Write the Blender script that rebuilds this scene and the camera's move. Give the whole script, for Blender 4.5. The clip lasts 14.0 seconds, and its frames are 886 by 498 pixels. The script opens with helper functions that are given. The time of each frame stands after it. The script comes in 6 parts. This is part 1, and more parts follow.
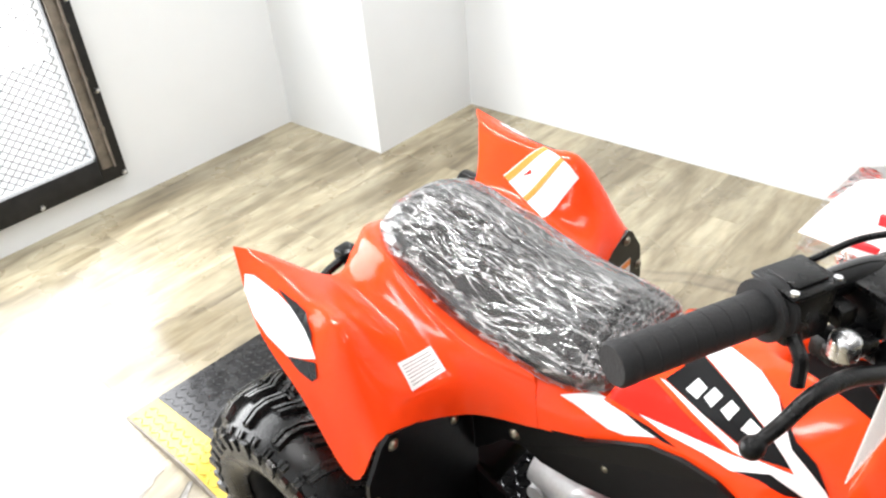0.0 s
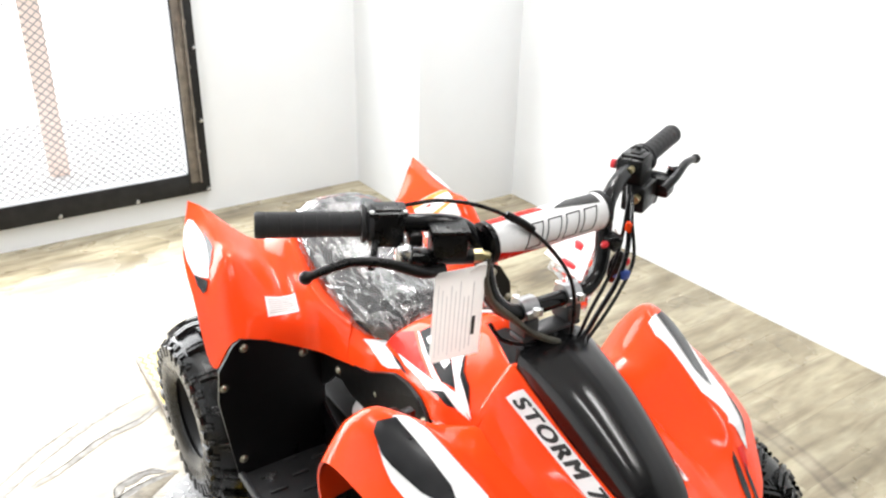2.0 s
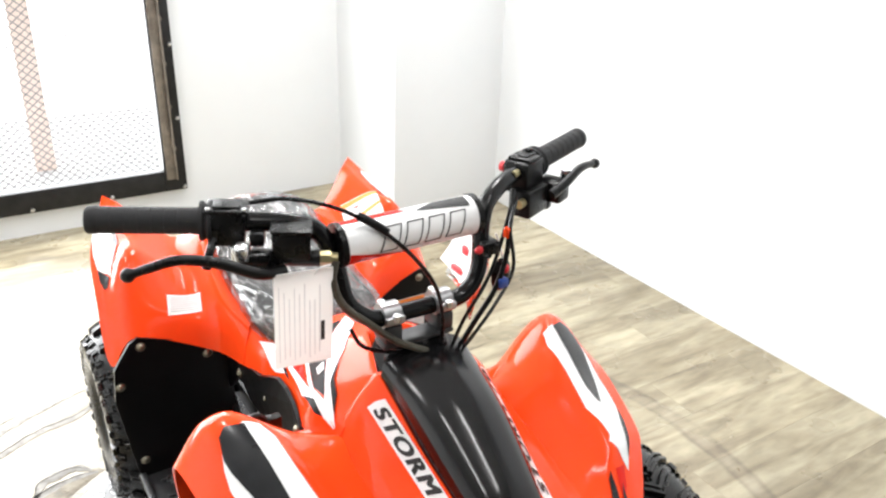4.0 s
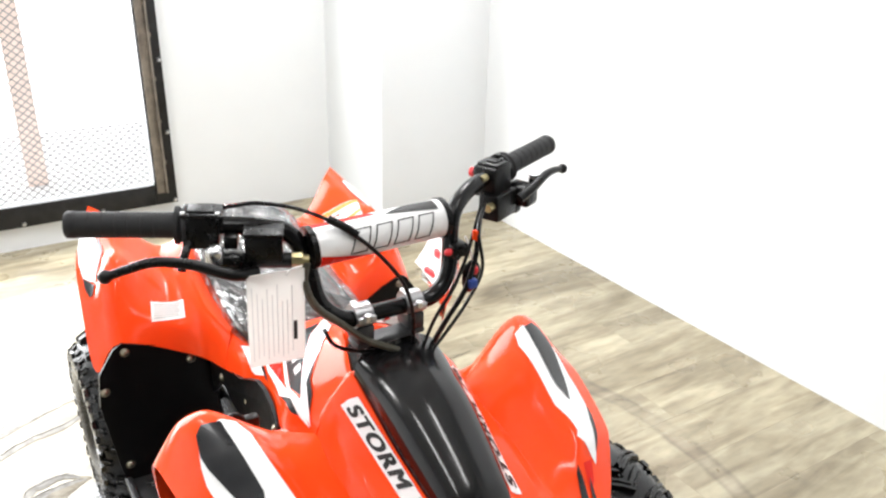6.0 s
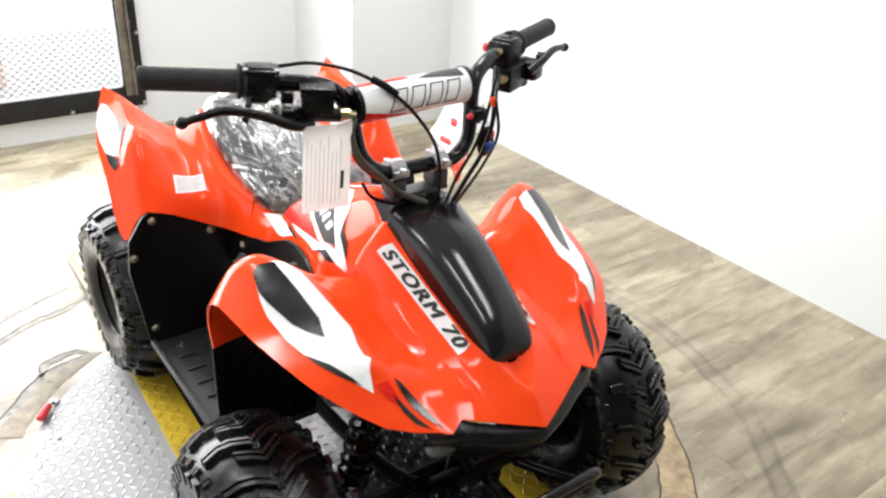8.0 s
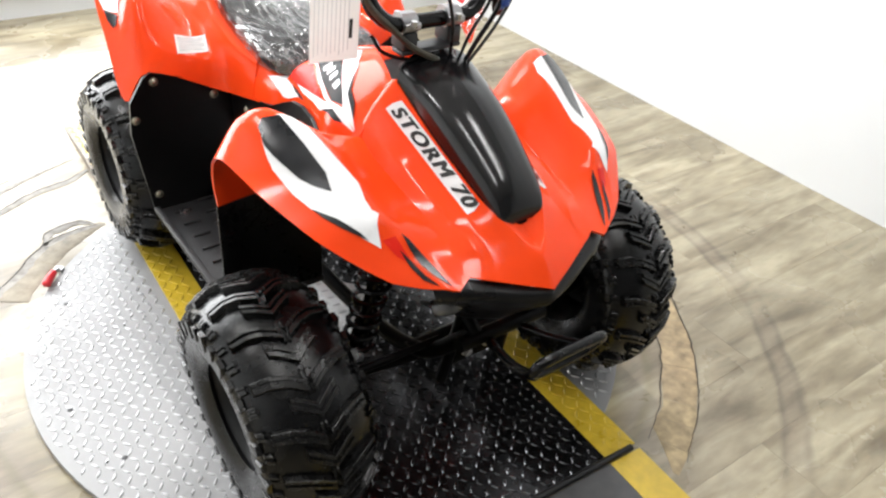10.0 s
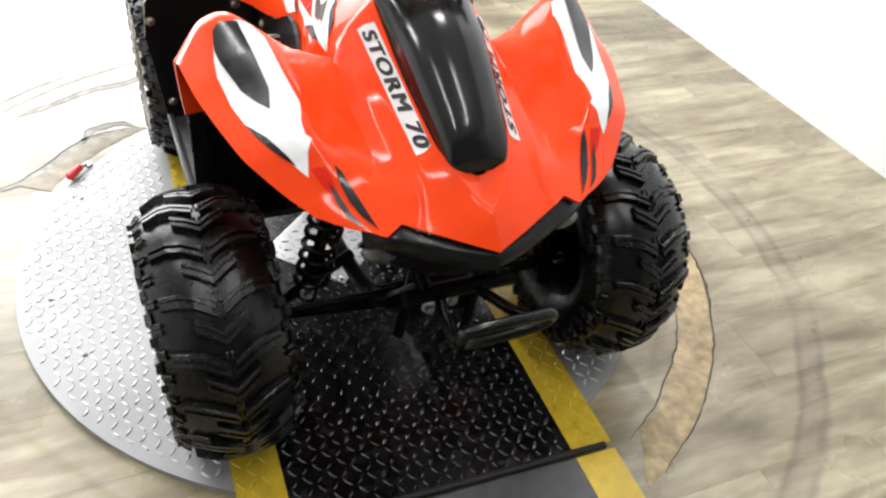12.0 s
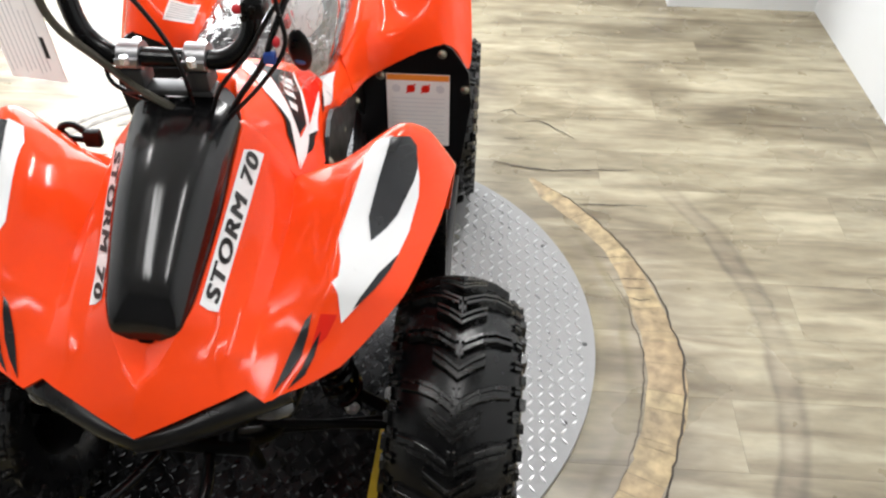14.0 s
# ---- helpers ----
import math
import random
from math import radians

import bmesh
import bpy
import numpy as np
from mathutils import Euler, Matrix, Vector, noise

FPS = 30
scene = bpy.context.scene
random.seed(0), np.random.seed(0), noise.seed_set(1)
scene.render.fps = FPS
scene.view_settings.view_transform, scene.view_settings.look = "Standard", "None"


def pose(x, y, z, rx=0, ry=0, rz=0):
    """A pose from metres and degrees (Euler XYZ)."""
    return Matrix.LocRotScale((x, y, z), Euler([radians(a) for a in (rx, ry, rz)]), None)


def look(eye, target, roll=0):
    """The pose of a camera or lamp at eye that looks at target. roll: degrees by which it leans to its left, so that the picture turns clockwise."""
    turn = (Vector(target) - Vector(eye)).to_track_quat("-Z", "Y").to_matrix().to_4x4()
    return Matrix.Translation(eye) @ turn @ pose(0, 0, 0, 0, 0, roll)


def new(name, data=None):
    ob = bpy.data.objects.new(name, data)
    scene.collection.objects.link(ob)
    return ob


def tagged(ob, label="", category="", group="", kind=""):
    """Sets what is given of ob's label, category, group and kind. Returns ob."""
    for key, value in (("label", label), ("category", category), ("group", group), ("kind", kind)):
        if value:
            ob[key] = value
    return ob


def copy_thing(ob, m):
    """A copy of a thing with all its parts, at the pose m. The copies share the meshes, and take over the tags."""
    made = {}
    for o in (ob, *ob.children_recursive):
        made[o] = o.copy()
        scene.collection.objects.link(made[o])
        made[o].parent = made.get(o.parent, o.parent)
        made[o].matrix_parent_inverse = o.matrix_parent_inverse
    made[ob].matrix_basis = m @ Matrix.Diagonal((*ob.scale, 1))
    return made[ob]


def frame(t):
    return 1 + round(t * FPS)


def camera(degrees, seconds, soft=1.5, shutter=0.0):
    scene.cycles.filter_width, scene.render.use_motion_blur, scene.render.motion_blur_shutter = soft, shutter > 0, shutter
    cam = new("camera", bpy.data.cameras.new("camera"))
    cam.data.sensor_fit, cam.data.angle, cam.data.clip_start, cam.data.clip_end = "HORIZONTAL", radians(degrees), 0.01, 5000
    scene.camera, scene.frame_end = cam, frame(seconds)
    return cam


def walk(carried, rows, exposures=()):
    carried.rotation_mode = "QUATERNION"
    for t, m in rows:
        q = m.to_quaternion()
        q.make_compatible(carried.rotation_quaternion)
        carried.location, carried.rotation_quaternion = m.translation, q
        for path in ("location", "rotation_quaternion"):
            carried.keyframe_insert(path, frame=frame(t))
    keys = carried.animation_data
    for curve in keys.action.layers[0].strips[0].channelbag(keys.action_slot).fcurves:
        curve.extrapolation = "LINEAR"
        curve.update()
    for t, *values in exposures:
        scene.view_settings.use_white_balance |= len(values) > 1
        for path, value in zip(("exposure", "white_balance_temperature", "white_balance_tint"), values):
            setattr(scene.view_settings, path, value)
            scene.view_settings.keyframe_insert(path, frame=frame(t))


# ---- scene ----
EXPOSURES = ((0.0, -0.08), (0.6, -0.08), (1.4, 0.0), (4.0, 0.0), (7.5, -0.1), (9.0, -0.18), (11.5, -0.12), (14.0, -0.36))
# ---- camera ----
cam = camera(58.00, 14.0, soft=2.3)
# seconds, eye, then yaw (to the left of +y), pitch (up) and roll in degrees
PATH = [
    (0.0, -0.6770, -0.4068, 1.1668, -45.578, -33.519, -5.572),
    (0.5, -0.7548, -0.5843, 1.1756, -43.955, -30.338, -3.722),
    (1.0, -0.7437, -0.7761, 1.1891, -39.795, -28.240, -3.053),
    (1.5, -0.6761, -0.9654, 1.1896, -34.032, -25.423, 1.225),
    (2.0, -0.6423, -1.0037, 1.1832, -34.967, -25.092, 1.249),
    (2.5, -0.6461, -1.0051, 1.1711, -37.445, -24.927, 2.228),
    (3.0, -0.6178, -1.0233, 1.1762, -38.034, -24.622, 1.387),
    (3.5, -0.5137, -1.0621, 1.1739, -34.167, -24.320, 2.456),
    (4.0, -0.4506, -1.0854, 1.1681, -32.648, -24.776, 1.829),
    (6.5, -0.4417, -1.1524, 1.1715, -33.209, -23.563, 1.148),
    (7.0, -0.5266, -1.1739, 1.1806, -36.984, -25.091, 0.902),
    (7.5, -0.6053, -1.1961, 1.1654, -38.186, -26.672, 2.336),
    (8.0, -0.6299, -1.2022, 1.1365, -38.131, -28.774, 3.662),
    (8.5, -0.6277, -1.2069, 1.1136, -38.159, -31.309, 3.828),
    (9.0, -0.6415, -1.2077, 1.0918, -37.694, -33.557, 4.963),
    (11.5, -0.6374, -1.2441, 1.0344, -38.674, -37.124, 4.155),
    (12.0, -0.3946, -1.2674, 1.0164, -27.218, -39.320, 7.244),
    (12.5, -0.2334, -1.2629, 1.0330, -23.280, -38.756, 4.354),
    (13.0, -0.0596, -1.1605, 1.0292, -21.008, -40.603, 6.501),
    (13.5, 0.1276, -1.1317, 1.0442, -9.061, -42.387, 1.641),
    (14.0, 0.3407, -1.1047, 1.1115, 3.449, -41.702, 0.616),
]


def aimed(x, y, z, yaw, pitch, roll):
    """A camera pose from yaw, pitch and roll."""
    a, b = radians(yaw), radians(pitch)
    way = Vector((-math.sin(a) * math.cos(b), math.cos(a) * math.cos(b), math.sin(b)))
    eye = Vector((x, y, z))
    return look(eye, eye + way, roll)


walk(cam, [(row[0], aimed(*row[1:])) for row in PATH], EXPOSURES)
# ---- end camera ----

# ---- light ----
world = bpy.data.worlds.new("world")
world.use_nodes = True
world.node_tree.nodes["Background"].inputs[0].default_value = (0.9, 0.95, 1.0, 1)
world.node_tree.nodes["Background"].inputs[1].default_value = 0.6
scene.world = world


def area_lamp(name, m, sx, sy, watts, colour=(1, 1, 1)):
    data = bpy.data.lights.new(name, "AREA")
    data.shape, data.size, data.size_y, data.energy, data.color = "RECTANGLE", sx, sy, watts, colour
    ob = new(name, data)
    ob.matrix_world = m
    return ob


# ceiling panels (x, y) and the daylight that enters by the mesh opening
PANELS = [(-1.35, 0.5), (0.75, 0.8), (-0.75, -1.3), (0.45, -1.3)]
for px, py in PANELS:
    area_lamp("panel_light", pose(px, py, 2.52, 0, 0, 0), 0.09, 1.16, 23 if px < -1 else 38 if py > 0 else 12, (1.0, 0.99, 0.985))
area_lamp("opening_light", pose(-0.75, 1.86, 1.15, -90, 0, 0), 1.9, 2.0, 105, (0.97, 0.985, 1.0))

# ---- materials ----


def material(name, colour, rough=0.5, metal=0.0, coat=0.0, spread=0.06, grain=60.0, bump=0.0, bump_scale=200.0, rough_spread=0.08, spec=0.5):
    """A surface with variation in colour and gloss at two scales, and fine relief."""
    m = bpy.data.materials.new(name)
    m.use_nodes = True
    nt = m.node_tree
    b = nt.nodes["Principled BSDF"]
    b.inputs["Metallic"].default_value = metal
    b.inputs["Coat Weight"].default_value = coat
    b.inputs["Coat Roughness"].default_value = 0.06
    b.inputs["Specular IOR Level"].default_value = spec
    co = nt.nodes.new("ShaderNodeTexCoord")
    big = nt.nodes.new("ShaderNodeTexNoise")
    big.inputs["Scale"].default_value, big.inputs["Detail"].default_value = grain / 8, 4
    fine = nt.nodes.new("ShaderNodeTexNoise")
    fine.inputs["Scale"].default_value, fine.inputs["Detail"].default_value = grain, 3
    add = nt.nodes.new("ShaderNodeMath")
    add.operation = "ADD"
    nt.links.new(co.outputs["Object"], big.inputs["Vector"])
    nt.links.new(co.outputs["Object"], fine.inputs["Vector"])
    nt.links.new(big.outputs["Fac"], add.inputs[0])
    nt.links.new(fine.outputs["Fac"], add.inputs[1])
    ramp = nt.nodes.new("ShaderNodeMapRange")
    ramp.inputs["From Min"].default_value, ramp.inputs["From Max"].default_value = 0.6, 1.4
    nt.links.new(add.outputs[0], ramp.inputs["Value"])
    mix = nt.nodes.new("ShaderNodeMix")
    mix.data_type = "RGBA"
    mix.inputs[6].default_value = (*[c * (1 - spread) for c in colour], 1)
    mix.inputs[7].default_value = (*[min(1, c * (1 + spread)) for c in colour], 1)
    nt.links.new(ramp.outputs[0], mix.inputs[0])
    nt.links.new(mix.outputs[2], b.inputs["Base Color"])
    rr = nt.nodes.new("ShaderNodeMapRange")
    rr.inputs["From Min"].default_value, rr.inputs["From Max"].default_value = 0.6, 1.4
    rr.inputs["To Min"].default_value, rr.inputs["To Max"].default_value = max(0.02, rough - rough_spread), min(1, rough + rough_spread)
    nt.links.new(add.outputs[0], rr.inputs["Value"])
    nt.links.new(rr.outputs[0], b.inputs["Roughness"])
    if bump:
        n2 = nt.nodes.new("ShaderNodeTexNoise")
        n2.inputs["Scale"].default_value, n2.inputs["Detail"].default_value = bump_scale, 4
        nt.links.new(co.outputs["Object"], n2.inputs["Vector"])
        bp = nt.nodes.new("ShaderNodeBump")
        bp.inputs["Strength"].default_value, bp.inputs["Distance"].default_value = bump, 0.002
        nt.links.new(n2.outputs["Fac"], bp.inputs["Height"])
        nt.links.new(bp.outputs["Normal"], b.inputs["Normal"])
    return m


RED = material("red_plastic", (0.91, 0.064, 0.01), 0.13, coat=0.0, spec=0.27, spread=0.03, grain=14, bump=0.006, bump_scale=60, rough_spread=0.03)
BLACK = material("black_plastic", (0.0028, 0.0028, 0.003), 0.3, spec=0.24, spread=0.2, grain=90, bump=0.2, bump_scale=700)
SCOOP = material("gloss_black", (0.005, 0.005, 0.0055), 0.16, spec=0.5, spread=0.2, grain=30, bump=0.02, bump_scale=30, rough_spread=0.02)
RUBBER = material("tyre_rubber", (0.0028, 0.0028, 0.0032), 0.24, spec=0.36, spread=0.25, grain=50, bump=0.2, bump_scale=300)
TREAD = material("scuffed_tread_rubber", (0.006, 0.0059, 0.0058), 0.26, spec=0.5, spread=0.5, grain=70, bump=0.2, bump_scale=300)
GRIP = material("grip_rubber", (0.016, 0.016, 0.017), 0.65, spec=0.3, spread=0.2, grain=80, bump=0.3, bump_scale=500)
CHASSIS_BLACK = material("dull_black_chassis_paint", (0.0018, 0.0018, 0.002), 0.36, spec=0.09, spread=0.2, grain=60)
STEEL_BLACK = material("black_painted_steel", (0.003, 0.003, 0.0033), 0.24, spec=0.3, spread=0.2, grain=60)
CHROME = material("zinc_steel", (0.75, 0.75, 0.76), 0.28, metal=1.0, spread=0.08, grain=120)
ALLOY = material("cast_alloy", (0.72, 0.72, 0.73), 0.42, metal=0.55, spread=0.1, grain=150, bump=0.2, bump_scale=400)
CLAMP_ALLOY = material("brushed_alloy", (0.4, 0.4, 0.41), 0.36, metal=1.0, spread=0.1, grain=150)
SMALL_PRINT = material("dark_grey_print", (0.28, 0.28, 0.29), 0.7, spread=0.05, grain=60)
RIM_BLACK = material("dull_black_rim", (0.006, 0.006, 0.0065), 0.4, spec=0.25, spread=0.2, grain=60)
BRASS = material("brass_fitting", (0.36, 0.31, 0.17), 0.35, metal=1.0, spread=0.1, grain=120)
WHITE_DECAL = material("white_vinyl", (0.82, 0.82, 0.82), 0.3, coat=0.2, spread=0.02, grain=40)
GREY_DECAL = material("dark_vinyl", (0.011, 0.0115, 0.013), 0.2, coat=0.0, spec=0.4, spread=0.2, grain=40)
DULL_DECAL = material("dull_black_vinyl", (0.006, 0.006, 0.0065), 0.42, spec=0.1, spread=0.2, grain=40)
CRIMSON_DECAL = material("crimson_vinyl", (0.72, 0.022, 0.012), 0.25, coat=0.0, spec=0.12, spread=0.06, grain=40)
PAPER = material("white_card", (0.8, 0.79, 0.77), 0.7, spread=0.03, grain=60)
PRINT = material("grey_print", (0.62, 0.62, 0.63), 0.7, spread=0.05, grain=60)
INK = material("black_print", (0.02, 0.02, 0.02), 0.6, spread=0.1, grain=60)
ORANGE = material("orange_print", (0.85, 0.27, 0.03), 0.5, spread=0.05, grain=60)
SEAT = material("seat_vinyl", (0.014, 0.014, 0.015), 0.5, spec=0.3, spread=0.2, grain=60, bump=0.3, bump_scale=500)
UNSEEN_WALL = material("unseen_dark_wall", (0.09, 0.09, 0.09), 0.7, spread=0.03, grain=9)
WALL = material("white_wall_paint", (0.785, 0.805, 0.82), 0.55, spread=0.015, grain=9, bump=0.06, bump_scale=60)
CEIL = material("unseen_grey_ceiling", (0.5, 0.5, 0.5), 0.7, spread=0.02, grain=12)
PLATE = material("aluminium_tread_plate", (0.32, 0.32, 0.32), 0.58, metal=0.4, spread=0.1, grain=40, rough_spread=0.12, bump=0.15, bump_scale=150)
DARK_PLATE = material("dark_steel_tread_plate", (0.046, 0.046, 0.048), 0.26, metal=0.92, spread=0.35, grain=40, spec=0.5, rough_spread=0.12)
YELLOW = material("yellow_safety_paint", (0.58, 0.405, 0.03), 0.32, spec=0.6, spread=0.22, grain=50)
FRAME_STEEL = material("raw_black_steel", (0.02, 0.02, 0.021), 0.5, metal=0.5, spread=0.5, grain=30)
MESH_STEEL = material("galvanised_mesh", (0.22, 0.22, 0.23), 0.5, metal=0.3, spread=0.1, grain=60)
RUST_STEEL = material("rusty_angle_steel", (0.19, 0.165, 0.14), 0.5, metal=0.3, spread=0.55, grain=34)
WORN_STUD = material("worn_steel_studs", (0.1, 0.1, 0.103), 0.16, metal=1.0, spread=0.4, grain=60)
BRIGHT_STUD = material("bright_aluminium_studs", (0.6, 0.6, 0.61), 0.3, metal=0.9, spread=0.15, grain=60)
PANEL_BLACK = material("satin_black_plastic", (0.004, 0.004, 0.0043), 0.34, spec=0.2, spread=0.2, grain=40, bump=0.1, bump_scale=60)
DECK_PLASTIC = material("scuffed_grey_plastic", (0.018, 0.018, 0.019), 0.45, spread=0.3, grain=60, bump=0.3, bump_scale=300)
BUMPER = material("satin_black_nose_plastic", (0.006, 0.006, 0.0065), 0.3, spec=0.3, spread=0.2, grain=40)
STEM_STEEL = material("dull_plated_steel", (0.06, 0.06, 0.062), 0.42, metal=0.6, spread=0.15, grain=80)
HOSE = material("olive_braided_hose", (0.05, 0.045, 0.03), 0.5, spread=0.5, grain=260, bump=0.5, bump_scale=500)
BARE_ALU = material("bare_aluminium_plate", (0.72, 0.72, 0.72), 0.34, metal=0.85, spread=0.1, grain=40, rough_spread=0.1)
RED_CLIP = material("red_coated_handle", (0.7, 0.03, 0.04), 0.4, spread=0.06, grain=60)


def floor_material():
    """Printed oak vinyl: grain along the board, board-to-board tone, worn rings round the turntable."""
    m = bpy.data.materials.new("oak_vinyl")
    m.use_nodes = True
    nt = m.node_tree
    b = nt.nodes["Principled BSDF"]
    geo = nt.nodes.new("ShaderNodeNewGeometry")
    info = nt.nodes.new("ShaderNodeObjectInfo")
    stretch = nt.nodes.new("ShaderNodeMapping")
    stretch.inputs["Scale"].default_value = (1.7, 10, 1)
    shift = nt.nodes.new("ShaderNodeVectorMath")
    shift.operation = "SCALE"
    shift.inputs[0].default_value = (7, 3, 0)
    nt.links.new(info.outputs["Random"], shift.inputs["Scale"])
    plus = nt.nodes.new("ShaderNodeVectorMath")
    nt.links.new(geo.outputs["Position"], plus.inputs[0])
    nt.links.new(shift.outputs[0], plus.inputs[1])
    nt.links.new(plus.outputs[0], stretch.inputs["Vector"])
    grain = nt.nodes.new("ShaderNodeTexNoise")
    grain.inputs["Scale"].default_value, grain.inputs["Detail"].default_value = 2.2, 8
    grain.inputs["Distortion"].default_value = 0.7
    nt.links.new(stretch.outputs[0], grain.inputs["Vector"])
    ramp = nt.nodes.new("ShaderNodeValToRGB")
    ramp.color_ramp.elements[0].position, ramp.color_ramp.elements[0].color = 0.3, (0.23, 0.19, 0.127, 1)
    ramp.color_ramp.elements[1].position, ramp.color_ramp.elements[1].color = 0.66, (0.45, 0.4, 0.286, 1)
    body = ramp.color_ramp.elements.new(0.46)
    body.color = (0.34, 0.293, 0.2, 1)
    nt.links.new(grain.outputs["Fac"], ramp.inputs[0])
    tone = nt.nodes.new("ShaderNodeMapRange")
    tone.inputs["To Min"].default_value, tone.inputs["To Max"].default_value = 0.88, 1.08
    nt.links.new(info.outputs["Random"], tone.inputs["Value"])
    mul = nt.nodes.new("ShaderNodeMix")
    mul.data_type, mul.blend_type = "RGBA", "MULTIPLY"
    mul.inputs[0].default_value = 1
    nt.links.new(ramp.outputs[0], mul.inputs[6])
    nt.links.new(tone.outputs[0], mul.inputs[7])
    # scuffed rings left by ramps that were swung round
    off = nt.nodes.new("ShaderNodeVectorMath")
    off.inputs[1].default_value = (0.0186, 0.085, 0)
    nt.links.new(geo.outputs["Position"], off.inputs[0])
    flat = nt.nodes.new("ShaderNodeVectorMath")
    flat.operation = "MULTIPLY"
    flat.inputs[1].default_value = (1, 1, 0)
    nt.links.new(off.outputs[0], flat.inputs[0])
    far = nt.nodes.new("ShaderNodeVectorMath")
    far.operation = "LENGTH"
    nt.links.new(flat.outputs[0], far.inputs[0])
    dirt = nt.nodes.new("ShaderNodeTexNoise")
    dirt.inputs["Scale"].default_value, dirt.inputs["Detail"].default_value = 5, 5
    nt.links.new(geo.outputs["Position"], dirt.inputs["Vector"])
    wob = nt.nodes.new("ShaderNodeMath")
    wob.operation, wob.inputs[1].default_value = "MULTIPLY_ADD", 0.05
    nt.links.new(dirt.outputs["Fac"], wob.inputs[0])
    # the scuffs die out towards the back corner of the room
    split = nt.nodes.new("ShaderNodeSeparateXYZ")
    nt.links.new(flat.outputs[0], split.inputs[0])
    nt.links.new(far.outputs["Value"], wob.inputs[2])
    bearing = nt.nodes.new("ShaderNodeMath")
    bearing.operation = "ARCTAN2"
    nt.links.new(split.outputs["Y"], bearing.inputs[0])
    nt.links.new(split.outputs["X"], bearing.inputs[1])
    aside = nt.nodes.new("ShaderNodeMath")
    aside.operation, aside.inputs[1].default_value = "SUBTRACT", 1.25
    nt.links.new(bearing.outputs[0], aside.inputs[0])
    apart = nt.nodes.new("ShaderNodeMath")
    apart.operation = "ABSOLUTE"
    nt.links.new(aside.outputs[0], apart.inputs[0])
    fade = nt.nodes.new("ShaderNodeMapRange")
    fade.inputs["From Min"].default_value, fade.inputs["From Max"].default_value = 0.6, 0.85
    nt.links.new(apart.outputs[0], fade.inputs["Value"])
    worn_away = nt.nodes.new("ShaderNodeMath")
    worn_away.operation = "MULTIPLY"
    patchy = nt.nodes.new("ShaderNodeMapRange")
    patchy.inputs["From Min"].default_value, patchy.inputs["From Max"].default_value = 0.35, 0.55
    patchy.inputs["To Min"].default_value, patchy.inputs["To Max"].default_value = 0.3, 1.0
    nt.links.new(dirt.outputs["Fac"], patchy.inputs["Value"])
    nt.links.new(fade.outputs[0], worn_away.inputs[0])
    nt.links.new(patchy.outputs[0], worn_away.inputs[1])
    rings = nt.nodes.new("ShaderNodeValToRGB")
    rings.color_ramp.interpolation = "LINEAR"
    els = rings.color_ramp.elements
    els[0].position, els[0].color = 0.0, (1, 1, 1, 1)
    els[1].position, els[1].color = 1.0, (1, 1, 1, 1)
    # the worn band next to the disc also paints the rim's shadow
    for p, c in ((0.6, 1), (0.61, 0.86), (0.66, 0.92), (0.672, 0.72), (0.69, 0.95), (0.918, 1), (0.928, 0.58), (0.94, 0.84), (0.957, 0.8), (0.968, 0.56), (0.98, 1)):
        e = els.new(p / 1.2)
        e.color = (c, c * (0.97 if c < 1 else 1), c * (0.8 if c < 0.9 and p < 0.7 else 1), 1)
    sc = nt.nodes.new("ShaderNodeMath")
    sc.operation, sc.inputs[1].default_value = "DIVIDE", 1.2
    nt.links.new(wob.outputs[0], sc.inputs[0])
    nt.links.new(sc.outputs[0], rings.inputs[0])
    mul2 = nt.nodes.new("ShaderNodeMix")
    mul2.data_type, mul2.blend_type = "RGBA", "MULTIPLY"
    nt.links.new(mul.outputs[2], mul2.inputs[6])
    nt.links.new(rings.outputs[0], mul2.inputs[7])
    nt.links.new(worn_away.outputs[0], mul2.inputs[0])
    # broad grey-brown stains
    soil = nt.nodes.new("ShaderNodeTexNoise")
    soil.inputs["Scale"].default_value, soil.inputs["Detail"].default_value, soil.inputs["Distortion"].default_value = 2.6, 7, 1.0
    stripe = nt.nodes.new("ShaderNodeMapping")
    stripe.inputs["Scale"].default_value = (0.7, 2.0, 1)
    nt.links.new(geo.outputs["Position"], stripe.inputs["Vector"])
    nt.links.new(stripe.outputs[0], soil.inputs["Vector"])
    stain = nt.nodes.new("ShaderNodeValToRGB")
    stain.color_ramp.elements[0].position, stain.color_ramp.elements[0].color = 0.35, (0.55, 0.52, 0.47, 1)
    stain.color_ramp.elements[1].position, stain.color_ramp.elements[1].color = 0.56, (1.0, 1.0, 0.98, 1)
    nt.links.new(soil.outputs["Fac"], stain.inputs[0])
    mul3 = nt.nodes.new("ShaderNodeMix")
    mul3.data_type, mul3.blend_type = "RGBA", "MULTIPLY"
    mul3.inputs[0].default_value = 1
    nt.links.new(mul2.outputs[2], mul3.inputs[6])
    # fine scratches and specks of dirt
    speck = nt.nodes.new("ShaderNodeTexNoise")
    speck.inputs["Scale"].default_value, speck.inputs["Detail"].default_value = 55, 6
    line = nt.nodes.new("ShaderNodeMapping")
    line.inputs["Scale"].default_value = (0.35, 1.0, 1)
    nt.links.new(geo.outputs["Position"], line.inputs["Vector"])
    nt.links.new(line.outputs[0], speck.inputs["Vector"])
    fleck = nt.nodes.new("ShaderNodeMapRange")
    fleck.inputs["From Min"].default_value, fleck.inputs["From Max"].default_value = 0.3, 0.6
